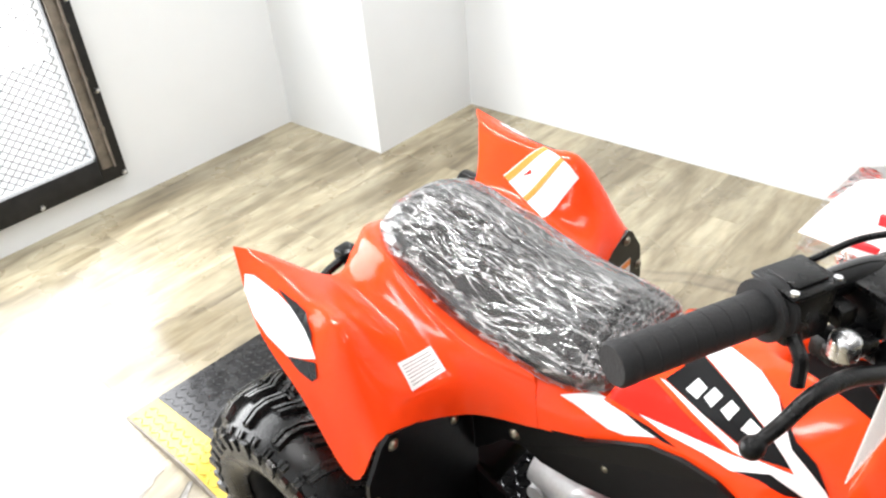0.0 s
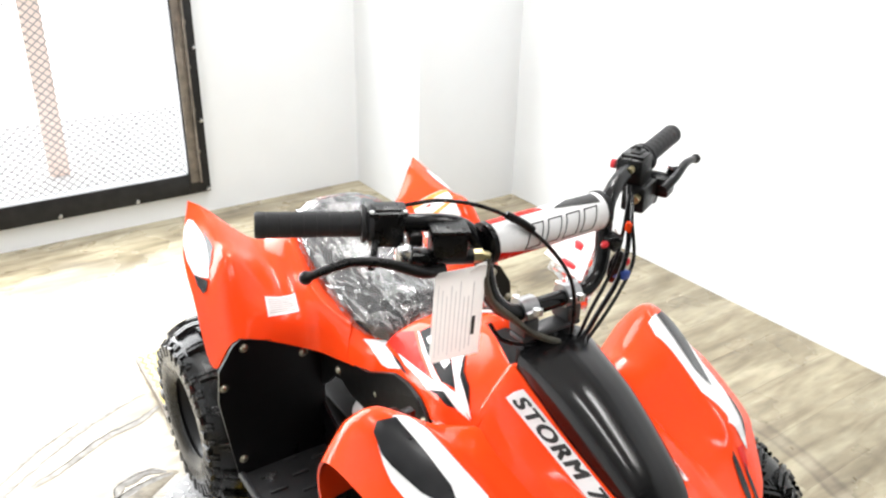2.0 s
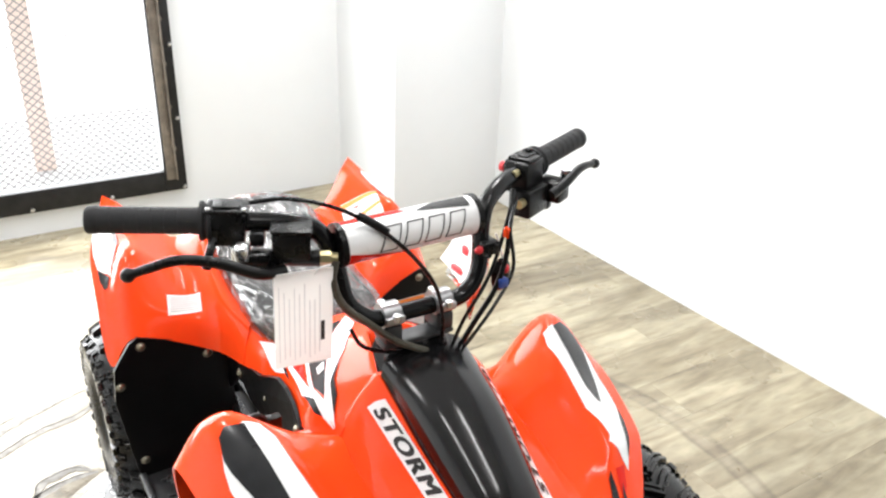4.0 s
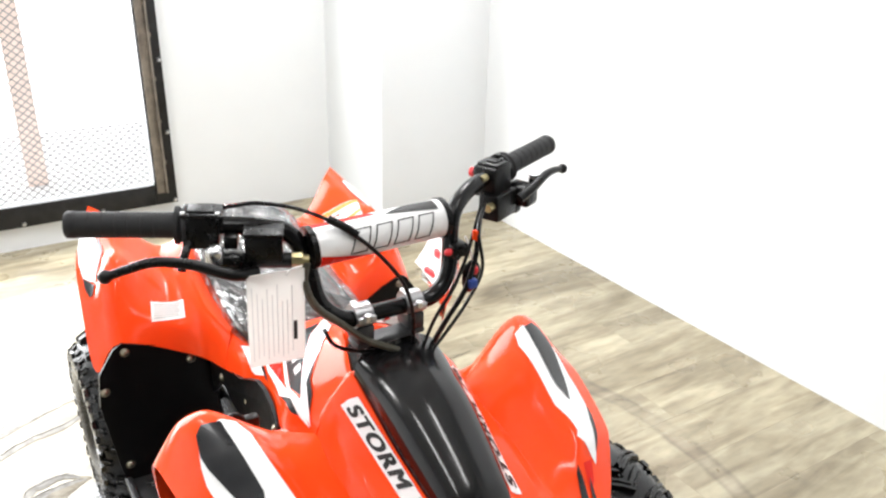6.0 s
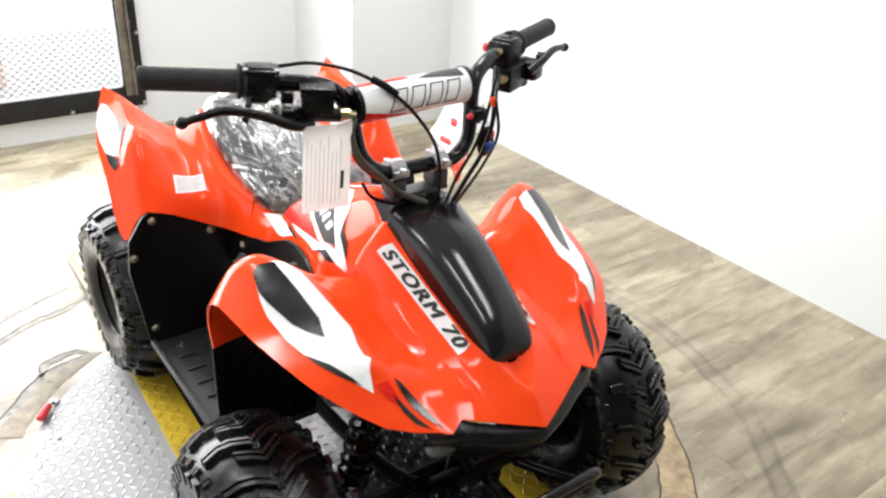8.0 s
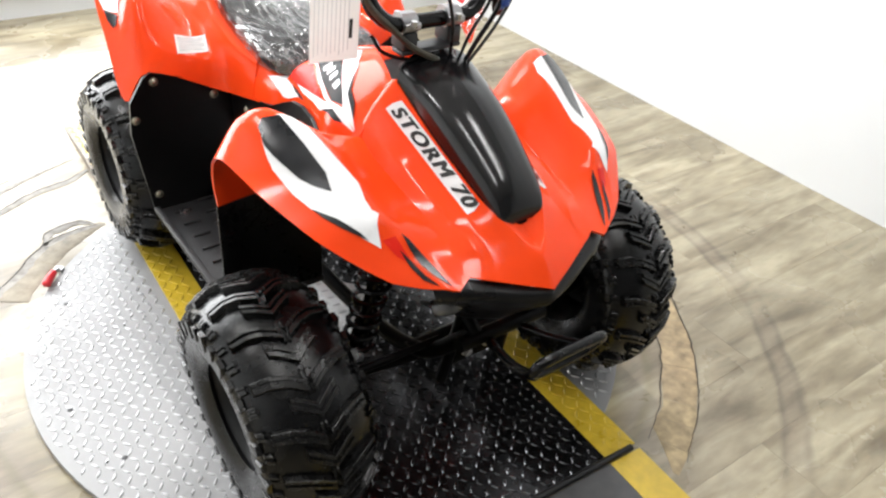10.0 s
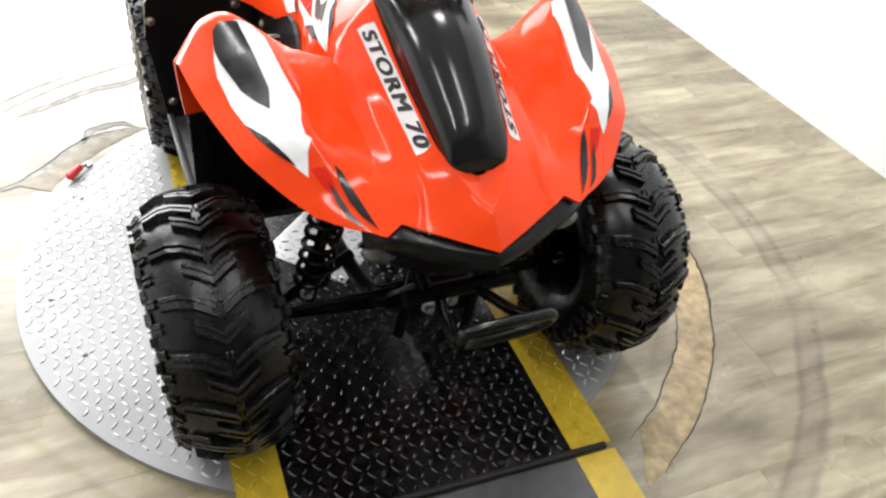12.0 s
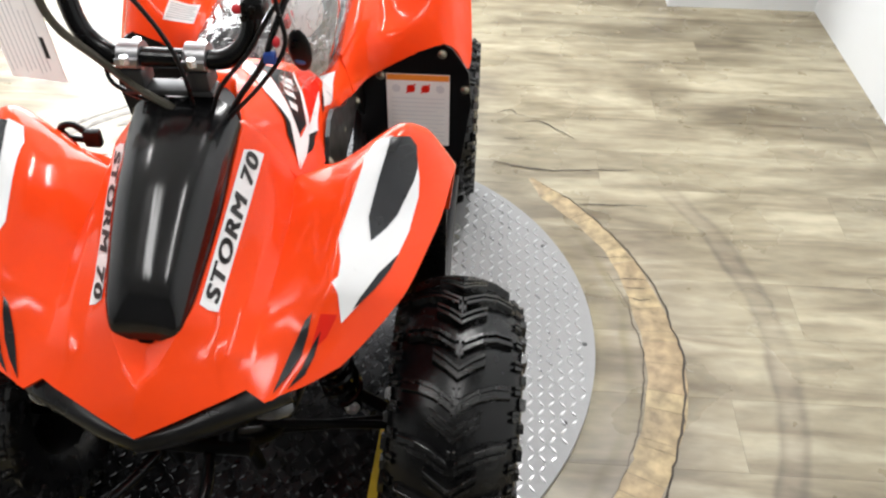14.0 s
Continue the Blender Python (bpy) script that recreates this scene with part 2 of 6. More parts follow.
    fleck.inputs["To Min"].default_value, fleck.inputs["To Max"].default_value = 0.84, 1.05
    nt.links.new(speck.outputs["Fac"], fleck.inputs["Value"])
    both = nt.nodes.new("ShaderNodeMix")
    both.data_type, both.blend_type = "RGBA", "MULTIPLY"
    both.inputs[0].default_value = 1
    nt.links.new(stain.outputs[0], both.inputs[6])
    nt.links.new(fleck.outputs[0], both.inputs[7])
    nt.links.new(both.outputs[2], mul3.inputs[7])
    nt.links.new(mul3.outputs[2], b.inputs["Base Color"])
    rr = nt.nodes.new("ShaderNodeMapRange")
    rr.inputs["From Min"].default_value, rr.inputs["From Max"].default_value = 0.35, 0.65
    rr.inputs["To Min"].default_value, rr.inputs["To Max"].default_value = 0.17, 0.5
    b.inputs["Specular IOR Level"].default_value = 0.7
    nt.links.new(dirt.outputs["Fac"], rr.inputs["Value"])
    nt.links.new(rr.outputs[0], b.inputs["Roughness"])
    bp = nt.nodes.new("ShaderNodeBump")
    bp.inputs["Strength"].default_value, bp.inputs["Distance"].default_value = 0.15, 0.001
    nt.links.new(grain.outputs["Fac"], bp.inputs["Height"])
    nt.links.new(bp.outputs["Normal"], b.inputs["Normal"])
    return m


OAK = floor_material()


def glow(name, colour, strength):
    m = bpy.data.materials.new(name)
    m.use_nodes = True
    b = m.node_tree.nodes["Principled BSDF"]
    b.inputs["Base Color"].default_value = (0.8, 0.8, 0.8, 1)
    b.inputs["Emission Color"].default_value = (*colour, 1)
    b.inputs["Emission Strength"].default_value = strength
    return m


def film_material():
    """Clear wrapping film: mostly see-through, with glossy creases and highlights painted along them."""
    m = bpy.data.materials.new("clear_film")
    m.use_nodes = True
    nt = m.node_tree
    nt.nodes.remove(nt.nodes["Principled BSDF"])
    out = nt.nodes["Material Output"]
    clear = nt.nodes.new("ShaderNodeBsdfTransparent")
    clear.inputs[0].default_value = (0.93, 0.93, 0.94, 1)
    gloss = nt.nodes.new("ShaderNodeBsdfGlossy")
    gloss.inputs["Roughness"].default_value = 0.1
    # diffuse white that paints bright highlights along the creases
    crease_shine = nt.nodes.new("ShaderNodeBsdfDiffuse")
    crease_shine.inputs[0].default_value = (0.8, 0.8, 0.8, 1)
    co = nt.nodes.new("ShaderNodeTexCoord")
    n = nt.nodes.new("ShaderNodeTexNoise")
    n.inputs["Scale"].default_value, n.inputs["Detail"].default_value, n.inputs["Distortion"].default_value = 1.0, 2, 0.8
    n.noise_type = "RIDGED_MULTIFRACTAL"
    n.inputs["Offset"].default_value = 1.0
    pull = nt.nodes.new("ShaderNodeMapping")
    pull.inputs["Rotation"].default_value = (0, 0, 0.5)
    pull.inputs["Scale"].default_value = (95, 17, 58)
    nt.links.new(co.outputs["Object"], pull.inputs["Vector"])
    nt.links.new(pull.outputs[0], n.inputs["Vector"])
    bp = nt.nodes.new("ShaderNodeBump")
    bp.inputs["Strength"].default_value, bp.inputs["Distance"].default_value = 0.5, 0.001
    nt.links.new(n.outputs["Fac"], bp.inputs["Height"])
    nt.links.new(bp.outputs["Normal"], gloss.inputs["Normal"])
    fres = nt.nodes.new("ShaderNodeFresnel")
    fres.inputs[0].default_value = 1.6
    nt.links.new(bp.outputs["Normal"], fres.inputs["Normal"])
    up = nt.nodes.new("ShaderNodeMath")
    up.operation, up.inputs[1].default_value, up.inputs[2].default_value = "MULTIPLY_ADD", 1.5, 0.0
    up.use_clamp = True
    nt.links.new(fres.outputs[0], up.inputs[0])
    m1 = nt.nodes.new("ShaderNodeMixShader")
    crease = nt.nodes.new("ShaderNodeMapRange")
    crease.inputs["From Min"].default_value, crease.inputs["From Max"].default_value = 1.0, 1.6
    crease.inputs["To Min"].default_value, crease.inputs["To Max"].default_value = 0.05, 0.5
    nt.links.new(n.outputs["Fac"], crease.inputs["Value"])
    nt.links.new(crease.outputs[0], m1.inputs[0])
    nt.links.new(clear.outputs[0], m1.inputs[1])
    nt.links.new(crease_shine.outputs[0], m1.inputs[2])
    m2 = nt.nodes.new("ShaderNodeMixShader")
    nt.links.new(up.outputs[0], m2.inputs[0])
    nt.links.new(m1.outputs[0], m2.inputs[1])
    nt.links.new(gloss.outputs[0], m2.inputs[2])
    nt.links.new(m2.outputs[0], out.inputs["Surface"])
    return m


FILM = film_material()


def card_material():
    """Thin white card that lets some light through."""
    m = bpy.data.materials.new("thin_white_card")
    m.use_nodes = True
    nt = m.node_tree
    b = nt.nodes["Principled BSDF"]
    b.inputs["Base Color"].default_value, b.inputs["Roughness"].default_value = (0.9, 0.89, 0.87, 1), 0.6
    glow_through = nt.nodes.new("ShaderNodeBsdfTranslucent")
    glow_through.inputs[0].default_value = (0.9, 0.88, 0.86, 1)
    mix = nt.nodes.new("ShaderNodeMixShader")
    mix.inputs[0].default_value = 0.5
    nt.links.new(b.outputs[0], mix.inputs[1])
    nt.links.new(glow_through.outputs[0], mix.inputs[2])
    nt.links.new(mix.outputs[0], nt.nodes["Material Output"].inputs["Surface"])
    return m


CARD = card_material()

from mathutils.bvhtree import BVHTree

# ---- building helpers ----


def mesh_of(name, bm, mat, smooth=True):
    me = bpy.data.meshes.new(name)
    bmesh.ops.recalc_face_normals(bm, faces=bm.faces)
    bm.to_mesh(me)
    bm.free()
    me.materials.append(mat)
    if smooth:
        me.shade_smooth()
        me.set_sharp_from_angle(angle=radians(40))
    return me


def thing(name, label, category, m=None, group="", kind=""):
    """An empty at a thing's base, which carries its parts."""
    ob = new(name)
    ob.empty_display_size = 0.05
    if m is not None:
        ob.matrix_world = m
    return tagged(ob, label, category, group, kind)


def part(name, bm, mat, parent, label="", smooth=True):
    ob = new(name, mesh_of(name, bm, mat, smooth))
    ob.parent = parent
    return tagged(ob, label)


def solo(name, bm, mat, label, category="", kind="", group="", smooth=True):
    return tagged(new(name, mesh_of(name, bm, mat, smooth)), label, category, group, kind)


def box(bm, lo, hi, bevel=0.0, m=None):
    c = [(a + b) / 2 for a, b in zip(lo, hi)]
    s = [abs(b - a) for a, b in zip(lo, hi)]
    t = Matrix.Translation(c) @ Matrix.Diagonal((*s, 1))
    got = bmesh.ops.create_cube(bm, size=1, matrix=(m @ t) if m is not None else t)
    if bevel:
        es = list({e for v in got["verts"] for e in v.link_edges})
        bmesh.ops.bevel(bm, geom=es, offset=bevel, segments=2, affect="EDGES", profile=0.5)
    return got["verts"]


def slab(bm, outline, z0, z1, m=None):
    """A prism from a 2D outline."""
    lo = [bm.verts.new((x, y, z0)) for x, y in outline]
    hi = [bm.verts.new((x, y, z1)) for x, y in outline]
    n = len(outline)
    bm.faces.new(hi)
    bm.faces.new(lo[::-1])
    for i in range(n):
        bm.faces.new((lo[i], lo[(i + 1) % n], hi[(i + 1) % n], hi[i]))
    if m is not None:
        bmesh.ops.transform(bm, matrix=m, verts=lo + hi)


def spline(pts, n):
    """Catmull-Rom through the points, n steps a span."""
    pts = [Vector(p) for p in pts]
    ext = [2 * pts[0] - pts[1], *pts, 2 * pts[-1] - pts[-2]]
    out = []
    for i in range(1, len(ext) - 2):
        a, b, c, d = ext[i - 1 : i + 3]
        for k in range(n):
            t = k / n
            out.append(0.5 * (2 * b + (c - a) * t + (2 * a - 5 * b + 4 * c - d) * t * t + (3 * b - a - 3 * c + d) * t**3))
    out.append(pts[-1].copy())
    return out


def straight(pts, n):
    pts = [Vector(p) for p in pts]
    return [a.lerp(b, k / n) for a, b in zip(pts, pts[1:]) for k in range(n)] + [pts[-1].copy()]


def tube(bm, pts, r, sides=10, n=6, smooth=True, caps=True, taper=None, radii=None):
    """A round bar along the points; radii, one for each point, where it swells."""
    path = spline(pts, n) if smooth and len(pts) > 2 else [Vector(p) for p in pts]
    side, rings = None, []
    for i, p in enumerate(path):
        way = (path[min(i + 1, len(path) - 1)] - path[max(i - 1, 0)]).normalized()
        if side is None:
            side = way.orthogonal().normalized()
        side = (side - way * side.dot(way)).normalized()
        up = way.cross(side)
        rad = r * (1 + (taper - 1) * i / (len(path) - 1)) if taper else r
        if radii:
            at = i * (len(radii) - 1) / (len(path) - 1)
            lo = min(int(at), len(radii) - 2)
            rad = radii[lo] + (radii[lo + 1] - radii[lo]) * (at - lo)
        rings.append([bm.verts.new(p + rad * (math.cos(a) * side + math.sin(a) * up)) for a in (2 * math.pi * k / sides for k in range(sides))])
    for a, b in zip(rings, rings[1:]):
        for k in range(sides):
            bm.faces.new((a[k], a[(k + 1) % sides], b[(k + 1) % sides], b[k]))
    if caps:
        bm.faces.new(rings[0][::-1])
        bm.faces.new(rings[-1])


def rod(bm, a, b, r, sides=14, r2=None):
    tube(bm, [a, b], r, sides, smooth=False, taper=(r2 / r) if r2 else None)


def revolve(bm, profile, steps, m=None):
    """Turns a profile of (radius, height) round the x axis."""
    rings = []
    for k in range(steps):
        a = 2 * math.pi * k / steps
        rings.append([bm.verts.new((h, r * math.cos(a), r * math.sin(a))) for r, h in profile])
    made = [v for ring in rings for v in ring]
    for k in range(steps):
        a, b = rings[k], rings[(k + 1) % steps]
        for i in range(len(profile) - 1):
            bm.faces.new((a[i], a[i + 1], b[i + 1], b[i]))
    if m is not None:
        bmesh.ops.transform(bm, matrix=m, verts=made)


def patch(bm, rows, nu=6, nv=6, mirror=False, crease=0.0):
    """A smooth sheet through rows of points; creased along them, mirrored across x = 0 when asked."""
    fine = [[a.lerp(b, crease * (1 if i < 5.5 * nu else 0.3)) for i, (a, b) in enumerate(zip(spline(row, nu), straight(row, nu)))] for row in rows]
    cols = [spline(col, nv) for col in zip(*fine)]
    for sign in (1, -1) if mirror else (1,):
        vs = [[bm.verts.new((sign * p.x, p.y, p.z)) for p in col] for col in cols]
        for a, b in zip(vs, vs[1:]):
            for i in range(len(a) - 1):
                f = (a[i], a[i + 1], b[i + 1], b[i])
                bm.faces.new(f if sign > 0 else f[::-1])
    if mirror:
        bmesh.ops.remove_doubles(bm, verts=bm.verts, dist=0.0006)


def shell(bm, thick):
    """Gives an open sheet a thickness, inwards."""
    bmesh.ops.recalc_face_normals(bm, faces=bm.faces)
    bm.normal_update()
    inner = {v: bm.verts.new(v.co - v.normal * thick) for v in list(bm.verts)}
    rims = [e for e in bm.edges if e.is_boundary]
    for f in list(bm.faces):
        bm.faces.new([inner[v] for v in f.verts][::-1])
    for e in rims:
        a, b = e.verts
        bm.faces.new((b, a, inner[a], inner[b]))


def ball(bm, c, r, sx=1, sy=1, sz=1, m=None):
    t = Matrix.Translation(c) @ Matrix.Diagonal((sx, sy, sz, 1))
    bmesh.ops.create_uvsphere(bm, u_segments=14, v_segments=8, radius=r, matrix=t)


def drape(bm, outline, trees, lift, step=0.006):
    """Lays a flat outline on the surfaces below it and lifts it a hair off them."""
    pts = [Vector(p) for p in outline]
    mid = sum(pts, Vector()) / len(pts)
    n = Vector()
    for a, b in zip(pts, pts[1:] + pts[:1]):
        n += (a - mid).cross(b - mid)
    n.normalize()
    if n.z < 0:
        n = -n
    face = bm.faces.new([bm.verts.new(p) for p in pts])
    bmesh.ops.triangulate(bm, faces=[face])
    settle(bm, n, trees, lift, step)


def settle(bm, n, trees, lift, step):
    """Cuts a flat mesh finely and drops it along n on the surfaces."""
    for _ in range(6):
        long = [e for e in bm.edges if e.calc_length() > step]
        if not long:
            break
        bmesh.ops.subdivide_edges(bm, edges=long, cuts=1)
        bmesh.ops.triangulate(bm, faces=bm.faces)
    for v in bm.verts:
        best = None
        for tree in trees:
            hit = tree.ray_cast(v.co + n * 0.05, -n, 0.11)
            if hit[0] is not None and (best is None or hit[3] < best[3]):
                best = hit
        if best is None:
            near = [t.find_nearest(v.co) for t in trees]
            best = min(near, key=lambda h: h[3])
        up = best[1] if best[1].dot(n) > 0 else -best[1]
        v.co = best[0] + up * lift


def decal(name, outline, surfaces, mat, parent, lift=0.0012, label="", mirror=False):
    """A vinyl sticker on body panels, and its twin on the other side when asked."""
    made = []
    for sign in (1, -1) if mirror else (1,):
        bm = bmesh.new()
        drape(bm, [(sign * x, y, z) for x, y, z in outline], surfaces, lift)
        made.append(part(name, bm, mat, parent, label))
    return made


def lettering(name, text, corner, along, upward, surfaces, mat, parent, lift, label=""):
    """Words in the built-in font, laid from corner along one way, filling the height of upward."""
    curve = bpy.data.curves.new(name, "FONT")
    curve.body, curve.size, curve.shear, curve.space_character = text, 1.0, 0.16, 1.16
    ob = new(name, curve)
    me = bpy.data.meshes.new_from_object(ob.evaluated_get(bpy.context.evaluated_depsgraph_get()))
    bpy.data.objects.remove(ob)
    bm = bmesh.new()
    for dx, dy in ((0, 0), (0.045, 0), (0.09, 0), (0, 0.045), (0.045, 0.045), (0.09, 0.045)):
        done = len(bm.verts)
        bm.from_mesh(me)
        bm.verts.ensure_lookup_table()
        for v in bm.verts[done:]:
            v.co += Vector((dx, dy, 0))
    xs = [v.co.x for v in bm.verts]
    ys = [v.co.y for v in bm.verts]
    corner, along, upward = Vector(corner), Vector(along), Vector(upward)
    for v in bm.verts:
        v.co = corner + along * ((v.co.x - min(xs)) / (max(xs) - min(xs))) + upward * ((v.co.y - min(ys)) / (max(ys) - min(ys)))
    n = along.cross(upward).normalized()
    bmesh.ops.triangulate(bm, faces=bm.faces)
    settle(bm, n if n.z > 0 else -n, surfaces, lift, 0.05)
    return part(name, bm, mat, parent, label)

# ---- room ----
FLOOR = -0.014
RIGHT, BACK, JOG_X, JOG_Y, LEFT, FRONT, TOP = 1.373, 1.859, 0.908, 1.387, -2.6, -3.2, 2.55


def wall_box(name, lo, hi, label, mat=WALL):
    bm = bmesh.new()
    box(bm, lo, hi)
    return solo(name, bm, mat, label, "wall", "structure", smooth=False)


# opening in the back wall behind the steel frame
OX0, OX1, OZ0, OZ1 = -1.75, 0.21, 0.125, 2.2
wall_box("wall_back_right", (OX1, BACK, FLOOR), (JOG_X, BACK + 0.12, TOP), "plain white painted wall beside the mesh opening")
wall_box("wall_back_left", (LEFT, BACK, FLOOR), (OX0, BACK + 0.12, TOP), "plain white painted wall beyond the mesh opening")
wall_box("wall_back_low", (OX0, BACK, FLOOR), (OX1, BACK + 0.12, OZ0), "white painted sill wall below the mesh opening")
wall_box("wall_back_top", (OX0, BACK, OZ1), (OX1, BACK + 0.12, TOP), "white painted wall above the mesh opening")
wall_box("wall_pier", (JOG_X, JOG_Y, FLOOR), (RIGHT, BACK + 0.12, TOP), "white painted boxed-out pier in the room corner")
wall_box("wall_right", (RIGHT, FRONT, FLOOR), (RIGHT + 0.12, BACK + 0.12, TOP), "plain white painted side wall")
wall_box("wall_left", (LEFT - 0.12, FRONT, FLOOR), (LEFT, BACK + 0.12, TOP), "plain white painted side wall")
# front wall is out of view, kept dark to cut the fill light
wall_box("wall_front", (LEFT - 0.12, FRONT - 0.12, FLOOR), (RIGHT + 0.12, FRONT, TOP), "unseen front wall, dark grey to cut fill light", UNSEEN_WALL)
# ceiling is never in view; its mid grey holds down the bounce
bm = bmesh.new()
box(bm, (LEFT - 0.12, FRONT - 0.12, TOP), (RIGHT + 0.12, BACK + 0.12, TOP + 0.1))
solo("ceiling", bm, CEIL, "plain unseen ceiling, mid grey to limit fill light", "ceiling", "structure", smooth=False)
bm = bmesh.new()
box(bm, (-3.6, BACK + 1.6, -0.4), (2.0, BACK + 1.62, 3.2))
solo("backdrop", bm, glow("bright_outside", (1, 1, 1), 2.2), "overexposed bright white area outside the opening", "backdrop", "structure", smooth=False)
bm = bmesh.new()
box(bm, (-3.6, BACK + 0.12, FLOOR - 0.1), (2.0, BACK + 1.6, FLOOR))
solo("ground_outside", bm, material("pale_concrete", (0.8, 0.8, 0.8), 0.6), "pale concrete ground outside the opening", "ground", "structure", smooth=False)
for px, py in PANELS:
    lamp = thing("ceiling_light", "slim white strip light on the ceiling", "lamp", pose(px, py, TOP), "ceiling lights")
    bm = bmesh.new()
    for a, b in (((-0.1, -0.6), (0.1, -0.58)), ((-0.1, 0.58), (0.1, 0.6)), ((-0.1, -0.58), (-0.08, 0.58)), ((0.08, -0.58), (0.1, 0.58))):
        box(bm, (*a, -0.025), (*b, -0.002))
    part("frame", bm, WALL, lamp)
    bm = bmesh.new()
    box(bm, (-0.08, -0.58, -0.012), (0.08, 0.58, -0.004))
    part("diffuser", bm, glow("panel_glow", (1, 0.98, 0.95), 4.0), lamp)

# steel frame round the opening: flat bars with bolts, and the mesh
frame_thing = thing("mesh_screen", "black steel frame with bolts holding an expanded metal mesh", "screen", pose(0, BACK, 0))
FX0, FX1, FZ0, FZ1, FW = -1.8, 0.26, 0.077, 2.25, 0.078
for lo, hi in (((FX1 - FW, FZ0), (FX1, FZ1)), ((FX0, FZ0), (FX0 + FW, FZ1)), ((FX0 + FW + 0.001, FZ0), (FX1 - FW - 0.001, FZ0 + FW)), ((FX0 + FW + 0.001, FZ1 - FW), (FX1 - FW - 0.001, FZ1))):
    bm = bmesh.new()
    box(bm, (lo[0], -0.026, lo[1]), (hi[0], 0.0, hi[1]), 0.002)
    part("frame_bar", bm, FRAME_STEEL, frame_thing)
# bare angle iron clamped over the inner half of the flat bars
for lo, hi in (((FX1 - FW + 0.006, FZ0 + 0.045), (FX1 - 0.034, FZ1 - 0.045)), ((FX0 + 0.034, FZ0 + 0.045), (FX0 + FW - 0.006, FZ1 - 0.045)), ((FX0 + 0.1, FZ1 - FW + 0.006), (FX1 - 0.1, FZ1 - 0.034))):
    bm = bmesh.new()
    box(bm, (lo[0], -0.031, lo[1]), (hi[0], -0.0265, hi[1]), 0.0015)
    if hi[0] - lo[0] < 0.2:
        box(bm, (hi[0] - 0.006, -0.044, lo[1]), (hi[0], -0.0315, hi[1]), 0.0015)
        z = lo[1] + 0.12
        while z < hi[1]:
            rod(bm, (hi[0] - 0.004, -0.035, z), (hi[0] - 0.004, -0.0265, z), 0.011, 12)
            z += 0.155
    part("angle_iron", bm, RUST_STEEL, frame_thing, "bare brownish angle iron")
bolt_bm = bmesh.new()
revolve(bolt_bm, [(0.0, -0.007), (0.005, -0.006), (0.0085, 0.0), (0.0085, 0.001)], 12, Matrix.Rotation(radians(90), 4, "Z"))
bolt_me = mesh_of("bolt", bolt_bm, CHROME)
bolts = [(0.25, 0.088 + 0.2645 * k) for k in range(9)] + [(0.25 - 0.262 * k, 0.088) for k in range(1, 9)]
for x, z in bolts:
    ob = new("bolt", bolt_me)
    ob.parent = frame_thing
    ob.location = (x, -0.026, z)
# expanded mesh: diamonds from two families of slanted strands
bm = bmesh.new()
PX, PZ = 0.03, 0.013
z, k = FZ0 + FW, 0
w = 0.0014


def strand(bm, a, b, w):
    d = Vector(b) - Vector(a)
    n = Vector((-d.z, 0, d.x)).normalized() * w
    y = 0.004
    vs = [bm.verts.new(p) for p in (Vector(a) - n, Vector(a) + n, Vector(b) + n, Vector(b) - n)]
    bm.faces.new(vs)


while z < 1.5:
    x = FX1 - FW - PX * (k % 2) / 2
    while x > -1.3:
        strand(bm, (x, 0.012, z), (x - PX / 2, 0.014, z + PZ), w)
        strand(bm, (x, 0.012, z), (x + PX / 2, 0.014, z + PZ), w) if x + PX / 2 <= FX1 - FW else None
        x -= PX
    z, k = z + PZ, k + 1
tagged(part("expanded_mesh", bm, MESH_STEEL, frame_thing, "thin galvanised expanded metal mesh", smooth=False), kind="stuff")
# orange upright seen through the mesh; its overexposure is painted in as pale colour
bm = bmesh.new()
box(bm, (-0.185, BACK + 0.7, FLOOR), (-0.105, BACK + 0.74, 2.4), 0.004)
solo("warehouse_upright", bm, material("washed_out_orange", (0.95, 0.78, 0.7), 0.5), "orange steel upright outside the mesh, overexposure painted in as paleness", "post")

# ---- turntable and ramps ----
DISC_C, DISC_R = (-0.0186, -0.085), 0.583
STRIP_OUT, STRIP_IN = 0.288, 0.218
TWIST = pose(DISC_C[0], DISC_C[1], 0, 0, 0, -2.0) @ pose(0, -DISC_C[1], 0)


def lug(bm, x, y, z, turn, length=0.0195, width=0.0054, height=0.0016):
    """One raised lens-shaped bar of tread plate."""
    c, s = math.cos(turn), math.sin(turn)
    rim = [(-0.5, 0), (-0.18, -0.42), (0.18, -0.42), (0.5, 0), (0.18, 0.42), (-0.18, 0.42)]
    base = [bm.verts.new((x + c * a * length - s * b * width, y + s * a * length + c * b * width, z)) for a, b in rim]
    top = [bm.verts.new((x + c * a * length * 0.62 - s * b * width * 0.45, y + s * a * length * 0.62 + c * b * width * 0.45, z + height)) for a, b in rim]
    for i in range(6):
        bm.faces.new((base[i], base[(i + 1) % 6], top[(i + 1) % 6], top[i]))
    bm.faces.new(top)


def lugs(bm, inside, x0, x1, y0, y1, height_at, pitch=0.0186):
    j, y = 0, y0
    while y < y1:
        i, x = 0, x0
        while x < x1:
            if inside(x, y):
                lug(bm, x, y, height_at(y), radians(52 if (i + j) % 2 else -52))
            i, x = i + 1, x + pitch
        j, y = j + 1, y + pitch


turntable = thing("turntable", "round aluminium tread plate turntable set in the floor", "turntable", pose(0, 0, 0))
bm = bmesh.new()
ring = [(DISC_C[0] + DISC_R * math.cos(a), DISC_C[1] + DISC_R * math.sin(a)) for a in (2 * math.pi * k / 128 for k in range(128))]
